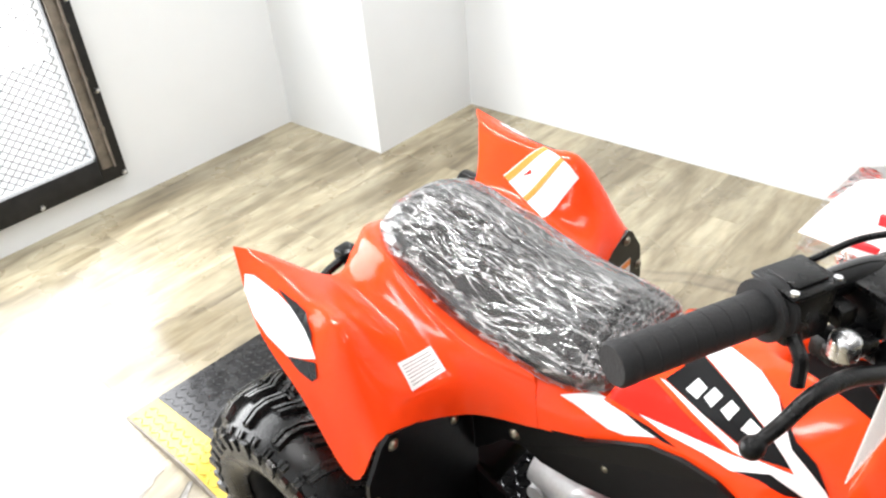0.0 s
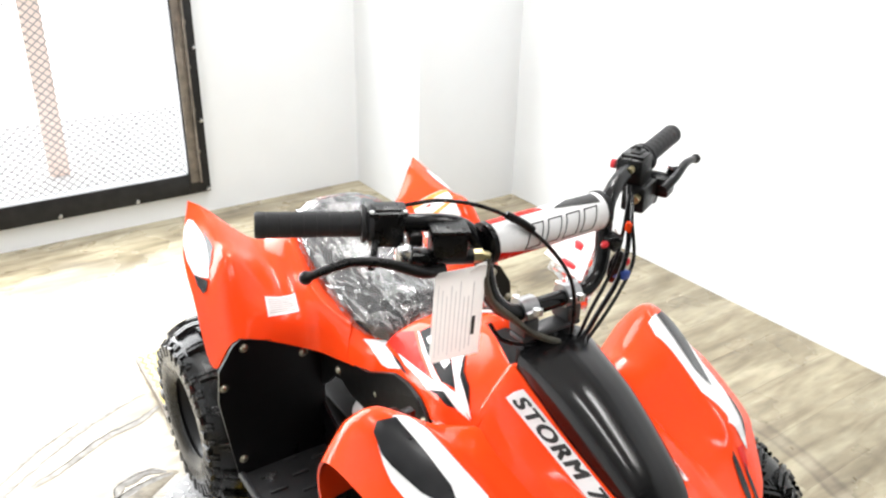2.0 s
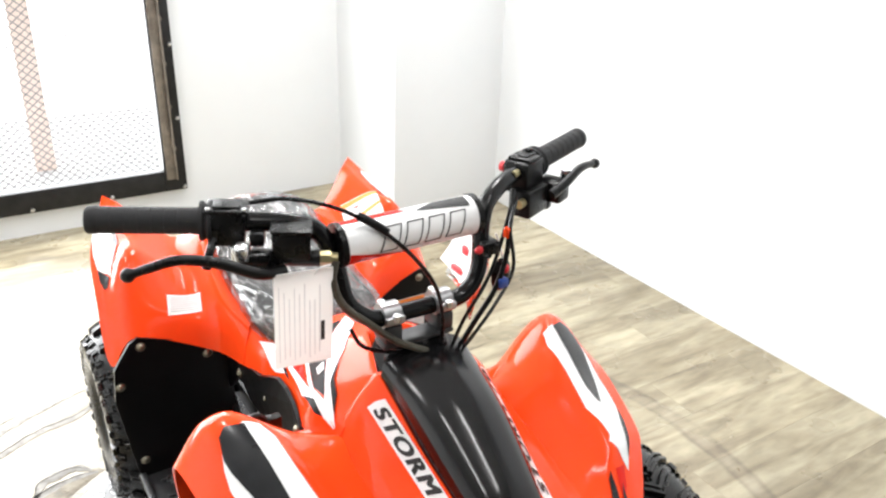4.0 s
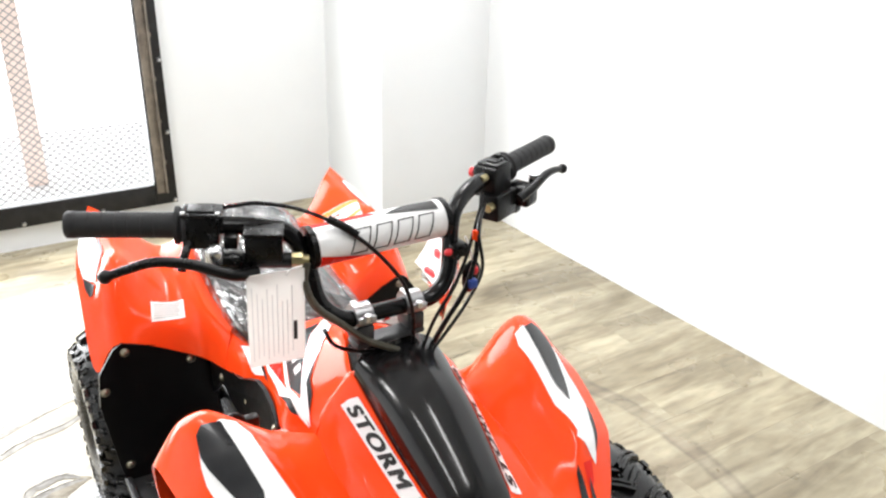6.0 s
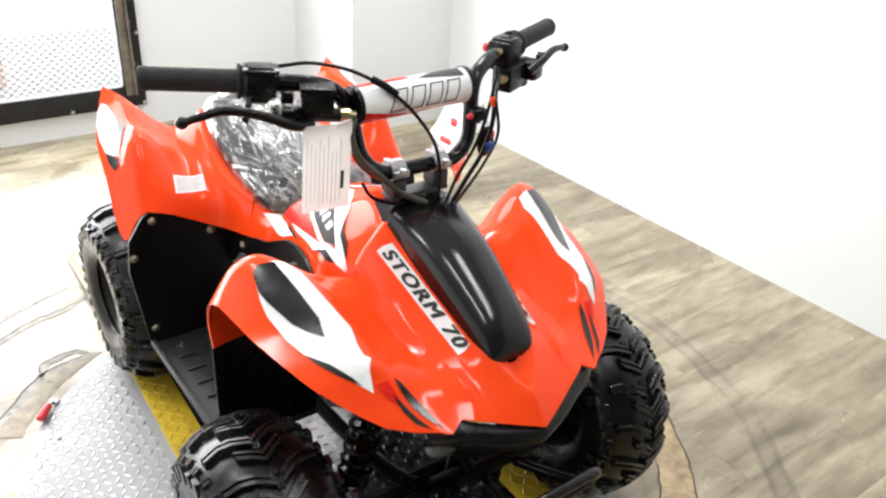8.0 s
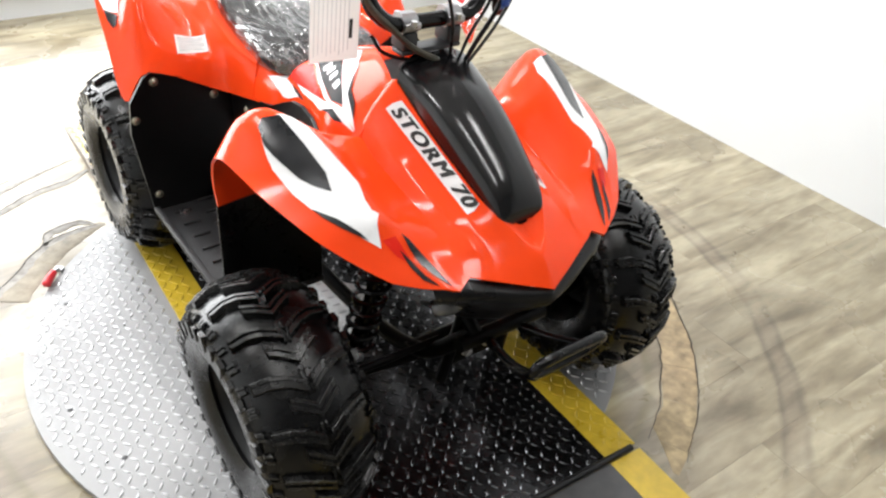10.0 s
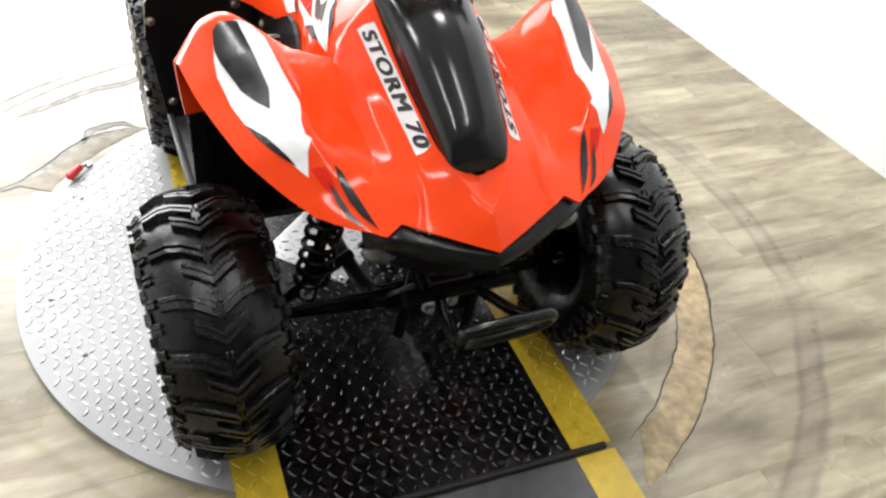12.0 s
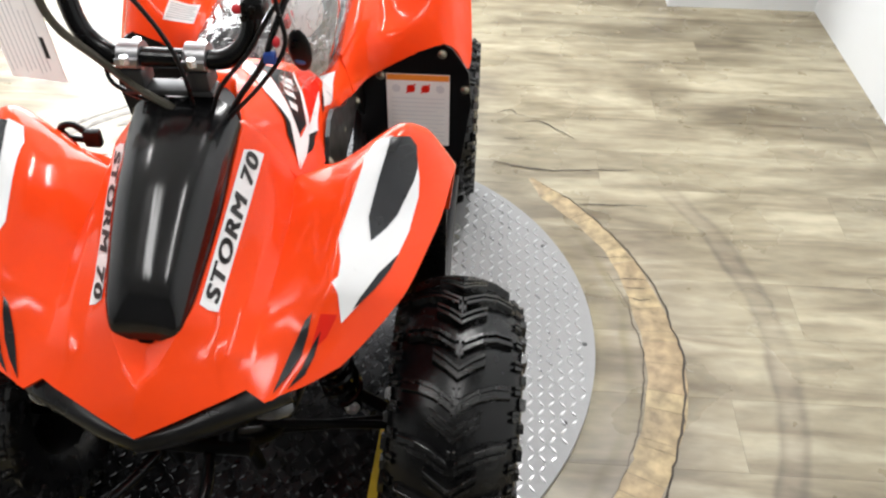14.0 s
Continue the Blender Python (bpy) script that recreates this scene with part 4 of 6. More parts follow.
for v in bm.verts:
    k = v.co.copy()
    bend = 0.03 * noise.noise(k * 9)
    fold = 0.5 - abs(noise.noise(Vector(((k.x + bend) * 44 + k.y * 16, k.y * 8 - k.x * 6, k.z * 18))))
    small = 0.5 - abs(noise.noise(Vector((k.x * 80 + k.y * 36, k.y * 18 - k.x * 10, k.z * 30))))
    front = max(0, min(1, (0.015 - k.y) / 0.04))
    rib = 0.5 * math.sin(820 * (k.y - 0.8 * k.x * k.x + 0.002 * noise.noise(k * 30)))
    v.co.z += (0.0046 * max(0, fold) + 0.0022 * small) * (1 - 0.9 * front) + 0.005 * rib * front
    v.co.x += (0.004 * fold * (1 - front)) * (1 if k.x > 0 else -1) if abs(k.x) > 0.06 else 0
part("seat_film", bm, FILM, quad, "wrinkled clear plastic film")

# hood scoop
bm = bmesh.new()
rows = []
for y, w, z, h, bow in ((-0.57, 0.028, 0.484, 0.003, 0), (-0.567, 0.037, 0.492, 0.016, 0), (-0.555, 0.043, 0.502, 0.029, 0), (-0.525, 0.05, 0.517, 0.041, 0), (-0.45, 0.0585, 0.56, 0.047, 0.002), (-0.385, 0.062, 0.591, 0.042, 0.006), (-0.347, 0.064, 0.609, 0.033, 0.013)):
    rows.append([(w * k, y + bow * (1 - k * k), z + h * up) for k, up in ((0, 1.0), (0.3, 0.97), (0.64, 0.82), (0.92, 0.44))] + [(w, y, z - 0.012)])
patch(bm, rows, 6, 6, mirror=True)
shell(bm, 0.003)
part("hood_scoop", bm, SCOOP, quad, "glossy black plastic hood centre panel")

# black bumper below the nose
bm = bmesh.new()
rows = [
    [(0, -0.64, 0.42), (0.04, -0.626, 0.428), (0.08, -0.608, 0.438), (0.114, -0.592, 0.446), (0.15, -0.575, 0.44)],
    [(0, -0.648, 0.415), (0.04, -0.638, 0.4215), (0.08, -0.623, 0.427), (0.122, -0.606, 0.431), (0.15, -0.585, 0.424)],
    [(0, -0.646, 0.395), (0.04, -0.636, 0.4), (0.08, -0.619, 0.405), (0.118, -0.6, 0.41), (0.15, -0.575, 0.406)],
    [(0, -0.6, 0.352), (0.04, -0.595, 0.352), (0.08, -0.58, 0.357), (0.115, -0.56, 0.368), (0.14, -0.54, 0.38)],
]
patch(bm, rows, 5, 5, mirror=True)
shell(bm, 0.005)
part("front_bumper", bm, BUMPER, quad, "matt black plastic lower nose")

# stickers and graphics on the panels

def tree_of(ob):
    me = ob.data
    return BVHTree.FromPolygons([v.co for v in me.vertices], [p.vertices for p in me.polygons])


ON_COWL, ON_TANK, ON_REAR = [tree_of(cowl)], [tree_of(tank), tree_of(rear)], [tree_of(rear)]
decal("fender_graphic", [(-0.231, -0.32, 0.585), (-0.216, -0.327, 0.583), (-0.204, -0.349, 0.573), (-0.197, -0.399, 0.558), (-0.187, -0.453, 0.537), (-0.193, -0.481, 0.529), (-0.192, -0.496, 0.521), (-0.186, -0.502, 0.517), (-0.193, -0.511, 0.508), (-0.198, -0.53, 0.485), (-0.215, -0.511, 0.496), (-0.229, -0.487, 0.508), (-0.251, -0.447, 0.513), (-0.26, -0.415, 0.52), (-0.267, -0.373, 0.537), (-0.266, -0.353, 0.549), (-0.26, -0.323, 0.571)], ON_COWL, WHITE_DECAL, quad, 0.0010, "white vinyl fender graphic", True)
decal("fender_patch", [(-0.26, -0.32, 0.572), (-0.252, -0.314, 0.581), (-0.231, -0.323, 0.584), (-0.221, -0.374, 0.562), (-0.215, -0.42, 0.542), (-0.221, -0.446, 0.53), (-0.235, -0.423, 0.53), (-0.245, -0.403, 0.533), (-0.26, -0.361, 0.55), (-0.263, -0.344, 0.557)], ON_COWL, GREY_DECAL, quad, 0.0020, "dark grey vinyl patch", True)
decal("fender_accent", [(-0.251, -0.447, 0.513), (-0.232, -0.478, 0.511), (-0.215, -0.506, 0.501), (-0.208, -0.518, 0.493), (-0.229, -0.494, 0.502), (-0.244, -0.469, 0.509)], ON_COWL, GREY_DECAL, quad, 0.0020, "black vinyl accent", True)
decal("crimson_graphic", [(-0.194, -0.525, 0.493), (-0.177, -0.528, 0.496), (-0.174, -0.538, 0.487), (-0.168, -0.56, 0.468), (-0.184, -0.544, 0.477)], ON_COWL, CRIMSON_DECAL, quad, 0.0009, "", True)
decal("nose_stripe", [(-0.168, -0.527, 0.496), (-0.161, -0.534, 0.489), (-0.148, -0.563, 0.468), (-0.135, -0.599, 0.447), (-0.15, -0.58, 0.457), (-0.16, -0.562, 0.467), (-0.165, -0.545, 0.48)], ON_COWL, GREY_DECAL, quad, 0.0018, "black vinyl stripe", True)
decal("nose_streak", [(-0.178, -0.54, 0.482), (-0.171, -0.551, 0.474), (-0.161, -0.574, 0.459), (-0.149, -0.594, 0.449), (-0.165, -0.579, 0.456), (-0.173, -0.562, 0.467)], ON_COWL, GREY_DECAL, quad, 0.0018, "thin black vinyl streak", True)
# flat black patch on the cowl paints the shade below the hood panel
RECESS_SHADE = material("painted_recess_shade", (0.002, 0.002, 0.002), 0.9, spec=0.05)
decal("scoop_shade_patch", [(-0.022, -0.56, 0.494), (0.0, -0.556, 0.497), (0.022, -0.56, 0.494), (0.007, -0.573, 0.487), (-0.007, -0.573, 0.487)], ON_COWL, RECESS_SHADE, quad, 0.0012, "black patch painted as the shade below the hood panel")
# model name plates, letter tops towards the middle
LOW_BACK, HIGH_BACK, HIGH_FRONT, LOW_FRONT = Vector((-0.086, -0.357, 0.576)), Vector((-0.068, -0.369, 0.59)), Vector((-0.05, -0.536, 0.508)), Vector((-0.07, -0.536, 0.4985))
for sign in (1, -1):
    flip = Matrix.Diagonal((sign, 1, 1, 1))
    a, b, c, d = (flip @ p for p in (LOW_BACK, HIGH_BACK, HIGH_FRONT, LOW_FRONT))
    plate = decal("name_plate", [a, a.lerp(b, 0.5) + (a - d) * 0.012, b, b.lerp(c, 0.5), c, c.lerp(d, 0.5) + (d - a) * 0.012, d, d.lerp(a, 0.5)], ON_COWL, WHITE_DECAL, quad, 0.0010, "white name plate with black lettering")[0]
    start, end, lift = (a, d, b - a) if sign > 0 else (d, a, c - d)
    lettering("lettering", "STORM 70", start.lerp(end, 0.035) + lift * 0.15, (end - start) * 0.93, lift * 0.7, ON_COWL, INK, plate, 0.0019)
# tank side graphics
for name, mat, lift, pts in (
    ("tank_red", CRIMSON_DECAL, 0.0009, [(-0.076, -0.078, 0.524), (-0.069, -0.115, 0.546), (-0.096, -0.171, 0.542), (-0.11, -0.213, 0.539), (-0.109, -0.181, 0.53), (-0.099, -0.118, 0.515), (-0.086, -0.061, 0.509)]),
    ("tank_white", WHITE_DECAL, 0.0014, [(0.0 - 0.004, -0.122, 0.565), (-0.004, -0.135, 0.567), (-0.013, -0.176, 0.579), (-0.041, -0.216, 0.591), (-0.063, -0.242, 0.59), (-0.085, -0.259, 0.577), (-0.096, -0.279, 0.568), (-0.109, -0.308, 0.55), (-0.115, -0.326, 0.533), (-0.115, -0.306, 0.54), (-0.111, -0.283, 0.55), (-0.104, -0.269, 0.559), (-0.089, -0.242, 0.57), (-0.063, -0.198, 0.577), (-0.013, -0.132, 0.566)]),
    ("tank_white", WHITE_DECAL, 0.0014, [(-0.0675, -0.121, 0.55), (-0.069, -0.128, 0.551), (-0.091, -0.181, 0.551), (-0.107, -0.227, 0.548), (-0.112, -0.247, 0.547), (-0.111, -0.283, 0.55), (-0.114, -0.305, 0.543), (-0.116, -0.325, 0.532), (-0.12, -0.294, 0.536), (-0.118, -0.26, 0.541), (-0.1135, -0.241, 0.543), (-0.1105, -0.221, 0.542), (-0.095, -0.1795, 0.5465)]),
    ("tank_white", WHITE_DECAL, 0.0014, [(-0.105, -0.015, 0.494), (-0.089, -0.051, 0.506), (-0.103, -0.121, 0.511), (-0.111, -0.151, 0.514), (-0.11, -0.107, 0.49), (-0.108, -0.085, 0.484)]),
    ("tank_white", WHITE_DECAL, 0.0015, [(-0.097, -0.116, 0.517), (-0.108, -0.181, 0.531), (-0.113, -0.224, 0.539), (-0.113, -0.261, 0.547), (-0.116, -0.29, 0.544), (-0.122, -0.263, 0.537), (-0.122, -0.227, 0.527), (-0.115, -0.196, 0.525), (-0.107, -0.149, 0.518)]),
    ("tank_black", DULL_DECAL, 0.0018, [(-0.067, -0.127, 0.551), (-0.05, -0.139, 0.564), (-0.016, -0.133, 0.566), (-0.069, -0.207, 0.576), (-0.097, -0.256, 0.565), (-0.109, -0.279, 0.553), (-0.111, -0.247, 0.548), (-0.105, -0.226, 0.55), (-0.09, -0.18, 0.551)]),
    ("tank_black", DULL_DECAL, 0.0020, [(-0.063, -0.243, 0.59), (-0.092, -0.274, 0.572), (-0.099, -0.297, 0.563), (-0.111, -0.316, 0.544), (-0.105, -0.294, 0.557), (-0.098, -0.273, 0.566)]),
    ("tank_black", DULL_DECAL, 0.0020, [(-0.122, -0.231, 0.529), (-0.117, -0.264, 0.543), (-0.119, -0.299, 0.536), (-0.124, -0.281, 0.533), (-0.122, -0.256, 0.534)]),
    ("tank_black", DULL_DECAL, 0.0020, [(-0.1, -0.096, 0.512), (-0.105, -0.131, 0.514), (-0.113, -0.168, 0.513), (-0.1115, -0.153, 0.51), (-0.106, -0.122, 0.509)]),
    ("emblem", WHITE_DECAL, 0.0024, [(-0.073, -0.153, 0.556), (-0.06, -0.16, 0.566), (-0.068, -0.174, 0.566), (-0.08, -0.169, 0.557)]),
    ("emblem", WHITE_DECAL, 0.0024, [(-0.077, -0.175, 0.56), (-0.066, -0.181, 0.569), (-0.073, -0.193, 0.569), (-0.084, -0.187, 0.558)]),
    ("emblem", WHITE_DECAL, 0.0024, [(-0.085, -0.197, 0.561), (-0.075, -0.203, 0.571), (-0.081, -0.214, 0.57), (-0.091, -0.209, 0.559)]),
    ("emblem", WHITE_DECAL, 0.0024, [(-0.095, -0.223, 0.559), (-0.086, -0.228, 0.569), (-0.092, -0.242, 0.568), (-0.099, -0.238, 0.559)]),
):
    decal(name, pts, ON_TANK, mat, quad, lift, "", True)
# rear fender graphics
decal("rear_graphic", [(-0.259, 0.353, 0.608), (-0.253, 0.342, 0.607), (-0.252, 0.298, 0.597), (-0.254, 0.26, 0.584), (-0.261, 0.233, 0.569), (-0.27, 0.213, 0.547), (-0.281, 0.231, 0.547), (-0.289, 0.248, 0.548), (-0.289, 0.282, 0.562), (-0.284, 0.312, 0.578), (-0.272, 0.34, 0.597)], ON_REAR, WHITE_DECAL, quad, 0.0012, "white vinyl fender graphic", True)
decal("rear_accent", [(-0.248, 0.303, 0.601), (-0.247, 0.269, 0.592), (-0.247, 0.249, 0.584), (-0.258, 0.229, 0.569), (-0.266, 0.221, 0.557), (-0.261, 0.238, 0.571), (-0.256, 0.26, 0.583)], ON_REAR, GREY_DECAL, quad, 0.0018, "", True)
decal("rear_accent", [(-0.289, 0.248, 0.548), (-0.281, 0.23, 0.547), (-0.272, 0.213, 0.545), (-0.28, 0.206, 0.531), (-0.286, 0.21, 0.527), (-0.29, 0.228, 0.536)], ON_REAR, GREY_DECAL, quad, 0.0018, "", True)
# white notice sticker with lines of small print
NOTE = [Vector(p) for p in ((-0.203, 0.157, 0.52), (-0.149, 0.149, 0.517), (-0.156, 0.121, 0.495), (-0.21, 0.13, 0.495))]
note = decal("notice_sticker", NOTE, ON_REAR, PAPER, quad, 0.0010, "white notice sticker with small print")[0]
for k in range(7):
    t = 0.14 + 0.115 * k
    a, b = NOTE[0].lerp(NOTE[3], t), NOTE[1].lerp(NOTE[2], t)
    a, b = a.lerp(b, 0.07), a.lerp(b, 0.93 - 0.12 * (k % 3 == 2))
    d = (NOTE[3] - NOTE[0]) * 0.035
    bm = bmesh.new()
    drape(bm, [a, b, b + d, a + d], ON_REAR, 0.0016)
    part("print_bar", bm, SMALL_PRINT, note)
WARN = [Vector(p) for p in ((0.179, 0.285, 0.566), (0.247, 0.256, 0.587), (0.23, 0.18, 0.564), (0.152, 0.193, 0.535))]
warn = decal("warning_sticker", WARN, ON_REAR, PAPER, quad, 0.0010, "white warning sticker with orange bars")[0]
for t0, t1 in ((0.02, 0.14), (0.5, 0.6)):
    bm = bmesh.new()
    drape(bm, [WARN[0].lerp(WARN[3], t0), WARN[1].lerp(WARN[2], t0), WARN[1].lerp(WARN[2], t1), WARN[0].lerp(WARN[3], t1)], ON_REAR, 0.0016)
    part("orange_bar", bm, ORANGE, warn)
bm = bmesh.new()
drape(bm, [WARN[0].lerp(WARN[2], 0.25), WARN[0].lerp(WARN[2], 0.3) + Vector((0.012, 0.0, 0.004)), WARN[0].lerp(WARN[2], 0.34) + Vector((0.006, 0, 0))], ON_REAR, 0.0016)
part("symbol", bm, CRIMSON_DECAL, warn)

# heel guards, foot decks and side panels
for sign in (1, -1):
    bm = bmesh.new()
    outline = [(0.118, 0.425), (0.15, 0.432), (0.168, 0.448), (0.266, 0.48), (0.28, 0.472), (0.308, 0.43), (0.314, 0.37), (0.292, 0.2), (0.118, 0.2)]
    slab(bm, [(sign * x, z) for x, z in outline], -0.118, -0.112, Matrix.Rotation(radians(90), 4, "X"))
    part("heel_guard", bm, PANEL_BLACK, quad, "black plastic heel guard with bolts", smooth=False)
    bm = bmesh.new()
    box(bm, (sign * 0.115, -0.225, 0.196), (sign * 0.29, 0.112, 0.208), 0.003)
    box(bm, (sign * 0.284, -0.225, 0.205), (sign * 0.296, 0.112, 0.216), 0.003)
    for k in range(7):
        y = -0.19 + 0.045 * k
        for x in (0.15, 0.2, 0.25):
            box(bm, (sign * (x - 0.016), y + 0.02 * (x == 0.2), 0.207), (sign * (x + 0.016), y + 0.006 + 0.02 * (x == 0.2), 0.213), 0.0015)
    deck_part = part("foot_deck", bm, DECK_PLASTIC, quad, "ribbed grey-black plastic foot deck")
    for x, y in ((0.165, 0.02), (0.25, 0.075)):
        bm = bmesh.new()
        rod(bm, (sign * x, y, 0.207), (sign * x, y, 0.215), 0.008, 6)
        part("bolt", bm, CHROME, deck_part)
    # curved lower panel in front of the heel guard
    bm = bmesh.new()
    slab(bm, [(0.111, 0.3), (0.09, 0.287), (0.062, 0.275), (0.04, 0.25), (0.02, 0.222), (-0.01, 0.206), (0.111, 0.206)], -0.003, 0.003, Matrix(((0, 0, 1, sign * 0.122), (1, 0, 0, 0), (0, 1, 0, 0), (0, 0, 0, 1))))
    part("lower_panel", bm, PANEL_BLACK, quad, smooth=False)
    bm = bmesh.new()
    box(bm, (sign * 0.118, -0.222, 0.20), (sign * 0.292, -0.216, 0.42), 0.002)
    part("front_splash_guard", bm, BLACK, quad)
    bm = bmesh.new()
    outline = [(0.109, 0.428), (0.02, 0.444), (-0.06, 0.462), (-0.1, 0.484), (-0.14, 0.504), (-0.18, 0.513), (-0.22, 0.512), (-0.256, 0.498), (-0.28, 0.468), (-0.275, 0.43), (-0.24, 0.405), (-0.2, 0.396), (-0.12, 0.394), (-0.05, 0.384), (0.0, 0.385), (0.03, 0.396), (0.06, 0.388), (0.085, 0.36), (0.109, 0.34)]
    slab(bm, [(y, z) for y, z in outline], -0.003, 0.003, Matrix(((0, 0, 1, sign * 0.122), (1, 0, 0, 0), (0, 1, 0, 0), (0, 0, 0, 1))))
    for v in bm.verts:
        v.co.x += sign * 0.125 * max(0, -0.15 - v.co.y)
    part("side_panel", bm, PANEL_BLACK, quad, "black plastic side panel", smooth=False)

# safety label on the left heel guard
safety = thing("safety_label", "", "")
safety.parent = quad
safety.matrix_basis = pose(0.221, 0.1115, 0.352, 90, 0, 0)
bm = bmesh.new()
box(bm, (-0.055, -0.072, 0.0), (0.055, 0.072, 0.0006))
part("label", bm, PAPER, safety, "white safety label", smooth=False)
bm = bmesh.new()
box(bm, (-0.054, 0.06, 0.0007), (0.054, 0.071, 0.0011))
part("orange_bar", bm, ORANGE, safety, smooth=False)
for k in range(4):
    bm = bmesh.new()
    x = -0.038 + 0.0255 * k
    slab(bm, [(x - 0.008, 0.042), (x - 0.002, 0.036), (x + 0.006, 0.038), (x + 0.008, 0.046), (x + 0.002, 0.052), (x - 0.006, 0.05)], 0.0007, 0.0011)
    if k in (1, 2):
        slab(bm, [(x - 0.009, 0.036), (x - 0.007, 0.034), (x + 0.009, 0.052), (x + 0.007, 0.054)], 0.0007, 0.0014)
    part("symbol", bm, CRIMSON_DECAL if k in (1, 2) else PRINT, safety, smooth=False)
for k in range(11):
    bm = bmesh.new()
    y = 0.024 - 0.0085 * k
    box(bm, (-0.047, y, 0.0007), (0.047 - 0.013 * ((k * 3) % 4 == 1), y + 0.0016, 0.0011))
    part("print_bar", bm, PRINT, safety, smooth=False)

# wheels
FRONT_Y, REAR_Y, TRACK_R, TYRE_R = -0.418, 0.345, 0.237, 0.183


def tyre_point(s, a, lift, half, radius):
    """A point on the tread: s from -1 to 1 across, a round."""
    r = radius - 0.03 * abs(s) ** 2.6 + lift
    return (half * s, r * math.cos(a), r * math.sin(a))


def lug_strip(bm, pts, wide, lift, half, radius):
    """A tread bar along points (s, a) with a given width round the tyre, and a shallow slot along its back."""
    rows = []
    for s, a in pts:
        w = wide / radius / 2
        rows.append([bm.verts.new(tyre_point(s, a + w * k, h, half, radius)) for k, h in ((-1.15, -0.003), (-0.92, lift - 0.001), (-0.82, lift), (-0.3, lift), (-0.22, lift - 0.0045), (0.22, lift - 0.0045), (0.3, lift), (0.82, lift), (0.92, lift - 0.001), (1.15, -0.003))])
    for p, q in zip(rows, rows[1:]):
        for i in range(9):
            bm.faces.new((p[i], p[i + 1], q[i + 1], q[i]))
    bm.faces.new(rows[0])
    bm.faces.new(rows[-1][::-1])


def knob(bm, sg, h0, h1, r0, r1, a, wide):
    """A block on the shoulder or sidewall, from height h0 to h1 outwards."""
    c = [(r0, -wide), (r0 + (r1 - r0) * 0.5, -wide * 1.25), (r1, -wide), (r1, wide), (r0, wide)]
    lo = [bm.verts.new((sg * h0, r * math.cos(a + d / r), r * math.sin(a + d / r))) for r, d in c]
    hi = [bm.verts.new((sg * h1, r * math.cos(a + d * 0.8 / r), r * math.sin(a + d * 0.8 / r))) for r, d in c]
    bm.faces.new(hi if sg > 0 else hi[::-1])
    for i in range(5):
        bm.faces.new((lo[i], lo[(i + 1) % 5], hi[(i + 1) % 5], hi[i]))


def make_wheel(half, radius, way):
    """way: the turn round the axle in which the chevrons point."""
    wheel = thing("wheel", "", "")
    bm = bmesh.new()
    prof = [(0.084, -half * 0.86), (0.096, -half * 0.98), (0.12, -half * 1.06), (radius - 0.04, -half * 1.04)]
    prof += [(radius - 0.03 * abs(s) ** 2.6, half * s) for s in (-1, -0.85, -0.6, -0.3, 0, 0.3, 0.6, 0.85, 1)]
    prof += [(radius - 0.04, half * 1.04), (0.12, half * 1.06), (0.096, half * 0.98), (0.084, half * 0.86)]
    revolve(bm, prof, 64)
    tyre = part("tyre", bm, RUBBER, wheel, "black knobbly off-road tyre")
    n = 16
    p = way * 2 * math.pi / n
    for k in range(n):
        a = p * k
        bm = bmesh.new()
        # short chevron in the middle, long bars to the shoulders, staggered knobs beyond
        lug_strip(bm, [(-0.4, a - 0.3 * p), (-0.2, a - 0.16 * p), (0.0, a), (0.2, a - 0.16 * p), (0.4, a - 0.3 * p)], 0.018, 0.0108, half, radius)
        for sg in (1, -1):
            lug_strip(bm, [(sg * 0.06, a + 0.52 * p), (sg * 0.34, a + 0.33 * p), (sg * 0.56, a + 0.24 * p), (sg * 0.82, a + 0.2 * p)], 0.0175, 0.011, half, radius)
            lug_strip(bm, [(sg * 0.02, a + 0.46 * p), (sg * 0.06, a + 0.46 * p)], 0.034, 0.004, half, radius)
            lug_strip(bm, [(sg * 0.88, a + 0.62 * p), (sg * 0.94, a + 0.6 * p), (sg * 0.99, a + 0.6 * p)], 0.0165, 0.006, half, radius)
            lug_strip(bm, [(sg * 0.9, a + 0.12 * p), (sg * 1.0, a + 0.1 * p)], 0.0145, 0.0065, half, radius)
            knob(bm, sg, half * 0.99, half * 1.08, radius - 0.052, radius - 0.026, a + 0.36 * p, 0.008)
            knob(bm, sg, half * 0.99, half * 1.075, radius - 0.05, radius - 0.03, a + 0.84 * p, 0.0065)
        part("tread_block", bm, TREAD, tyre, smooth=False)
    bm = bmesh.new()
    revolve(bm, [(0.084, -half * 0.84), (0.092, -half * 0.9), (0.093, -half * 0.84), (0.08, -half * 0.7), (0.07, -half * 0.3), (0.07, half * 0.3), (0.08, half * 0.7), (0.093, half * 0.84), (0.092, half * 0.9), (0.084, half * 0.84)], 48)
    revolve(bm, [(0.072, half * 0.0), (0.055, half * 0.1), (0.046, half * 0.26), (0.022, half * 0.28), (0.0, half * 0.28)], 48)
    part("rim", bm, RIM_BLACK, wheel, "black steel wheel rim")
    bm = bmesh.new()
    for k in range(4):
        a = radians(45 + 90 * k)
        rod(bm, (half * 0.38, 0.036 * math.cos(a), 0.036 * math.sin(a)), (half * 0.47, 0.036 * math.cos(a), 0.036 * math.sin(a)), 0.006, 6)
    rod(bm, (half * 0.3, 0, 0), (half * 0.62, 0, 0), 0.017, 16)
    part("hub", bm, STEEL_BLACK, wheel)
    return wheel


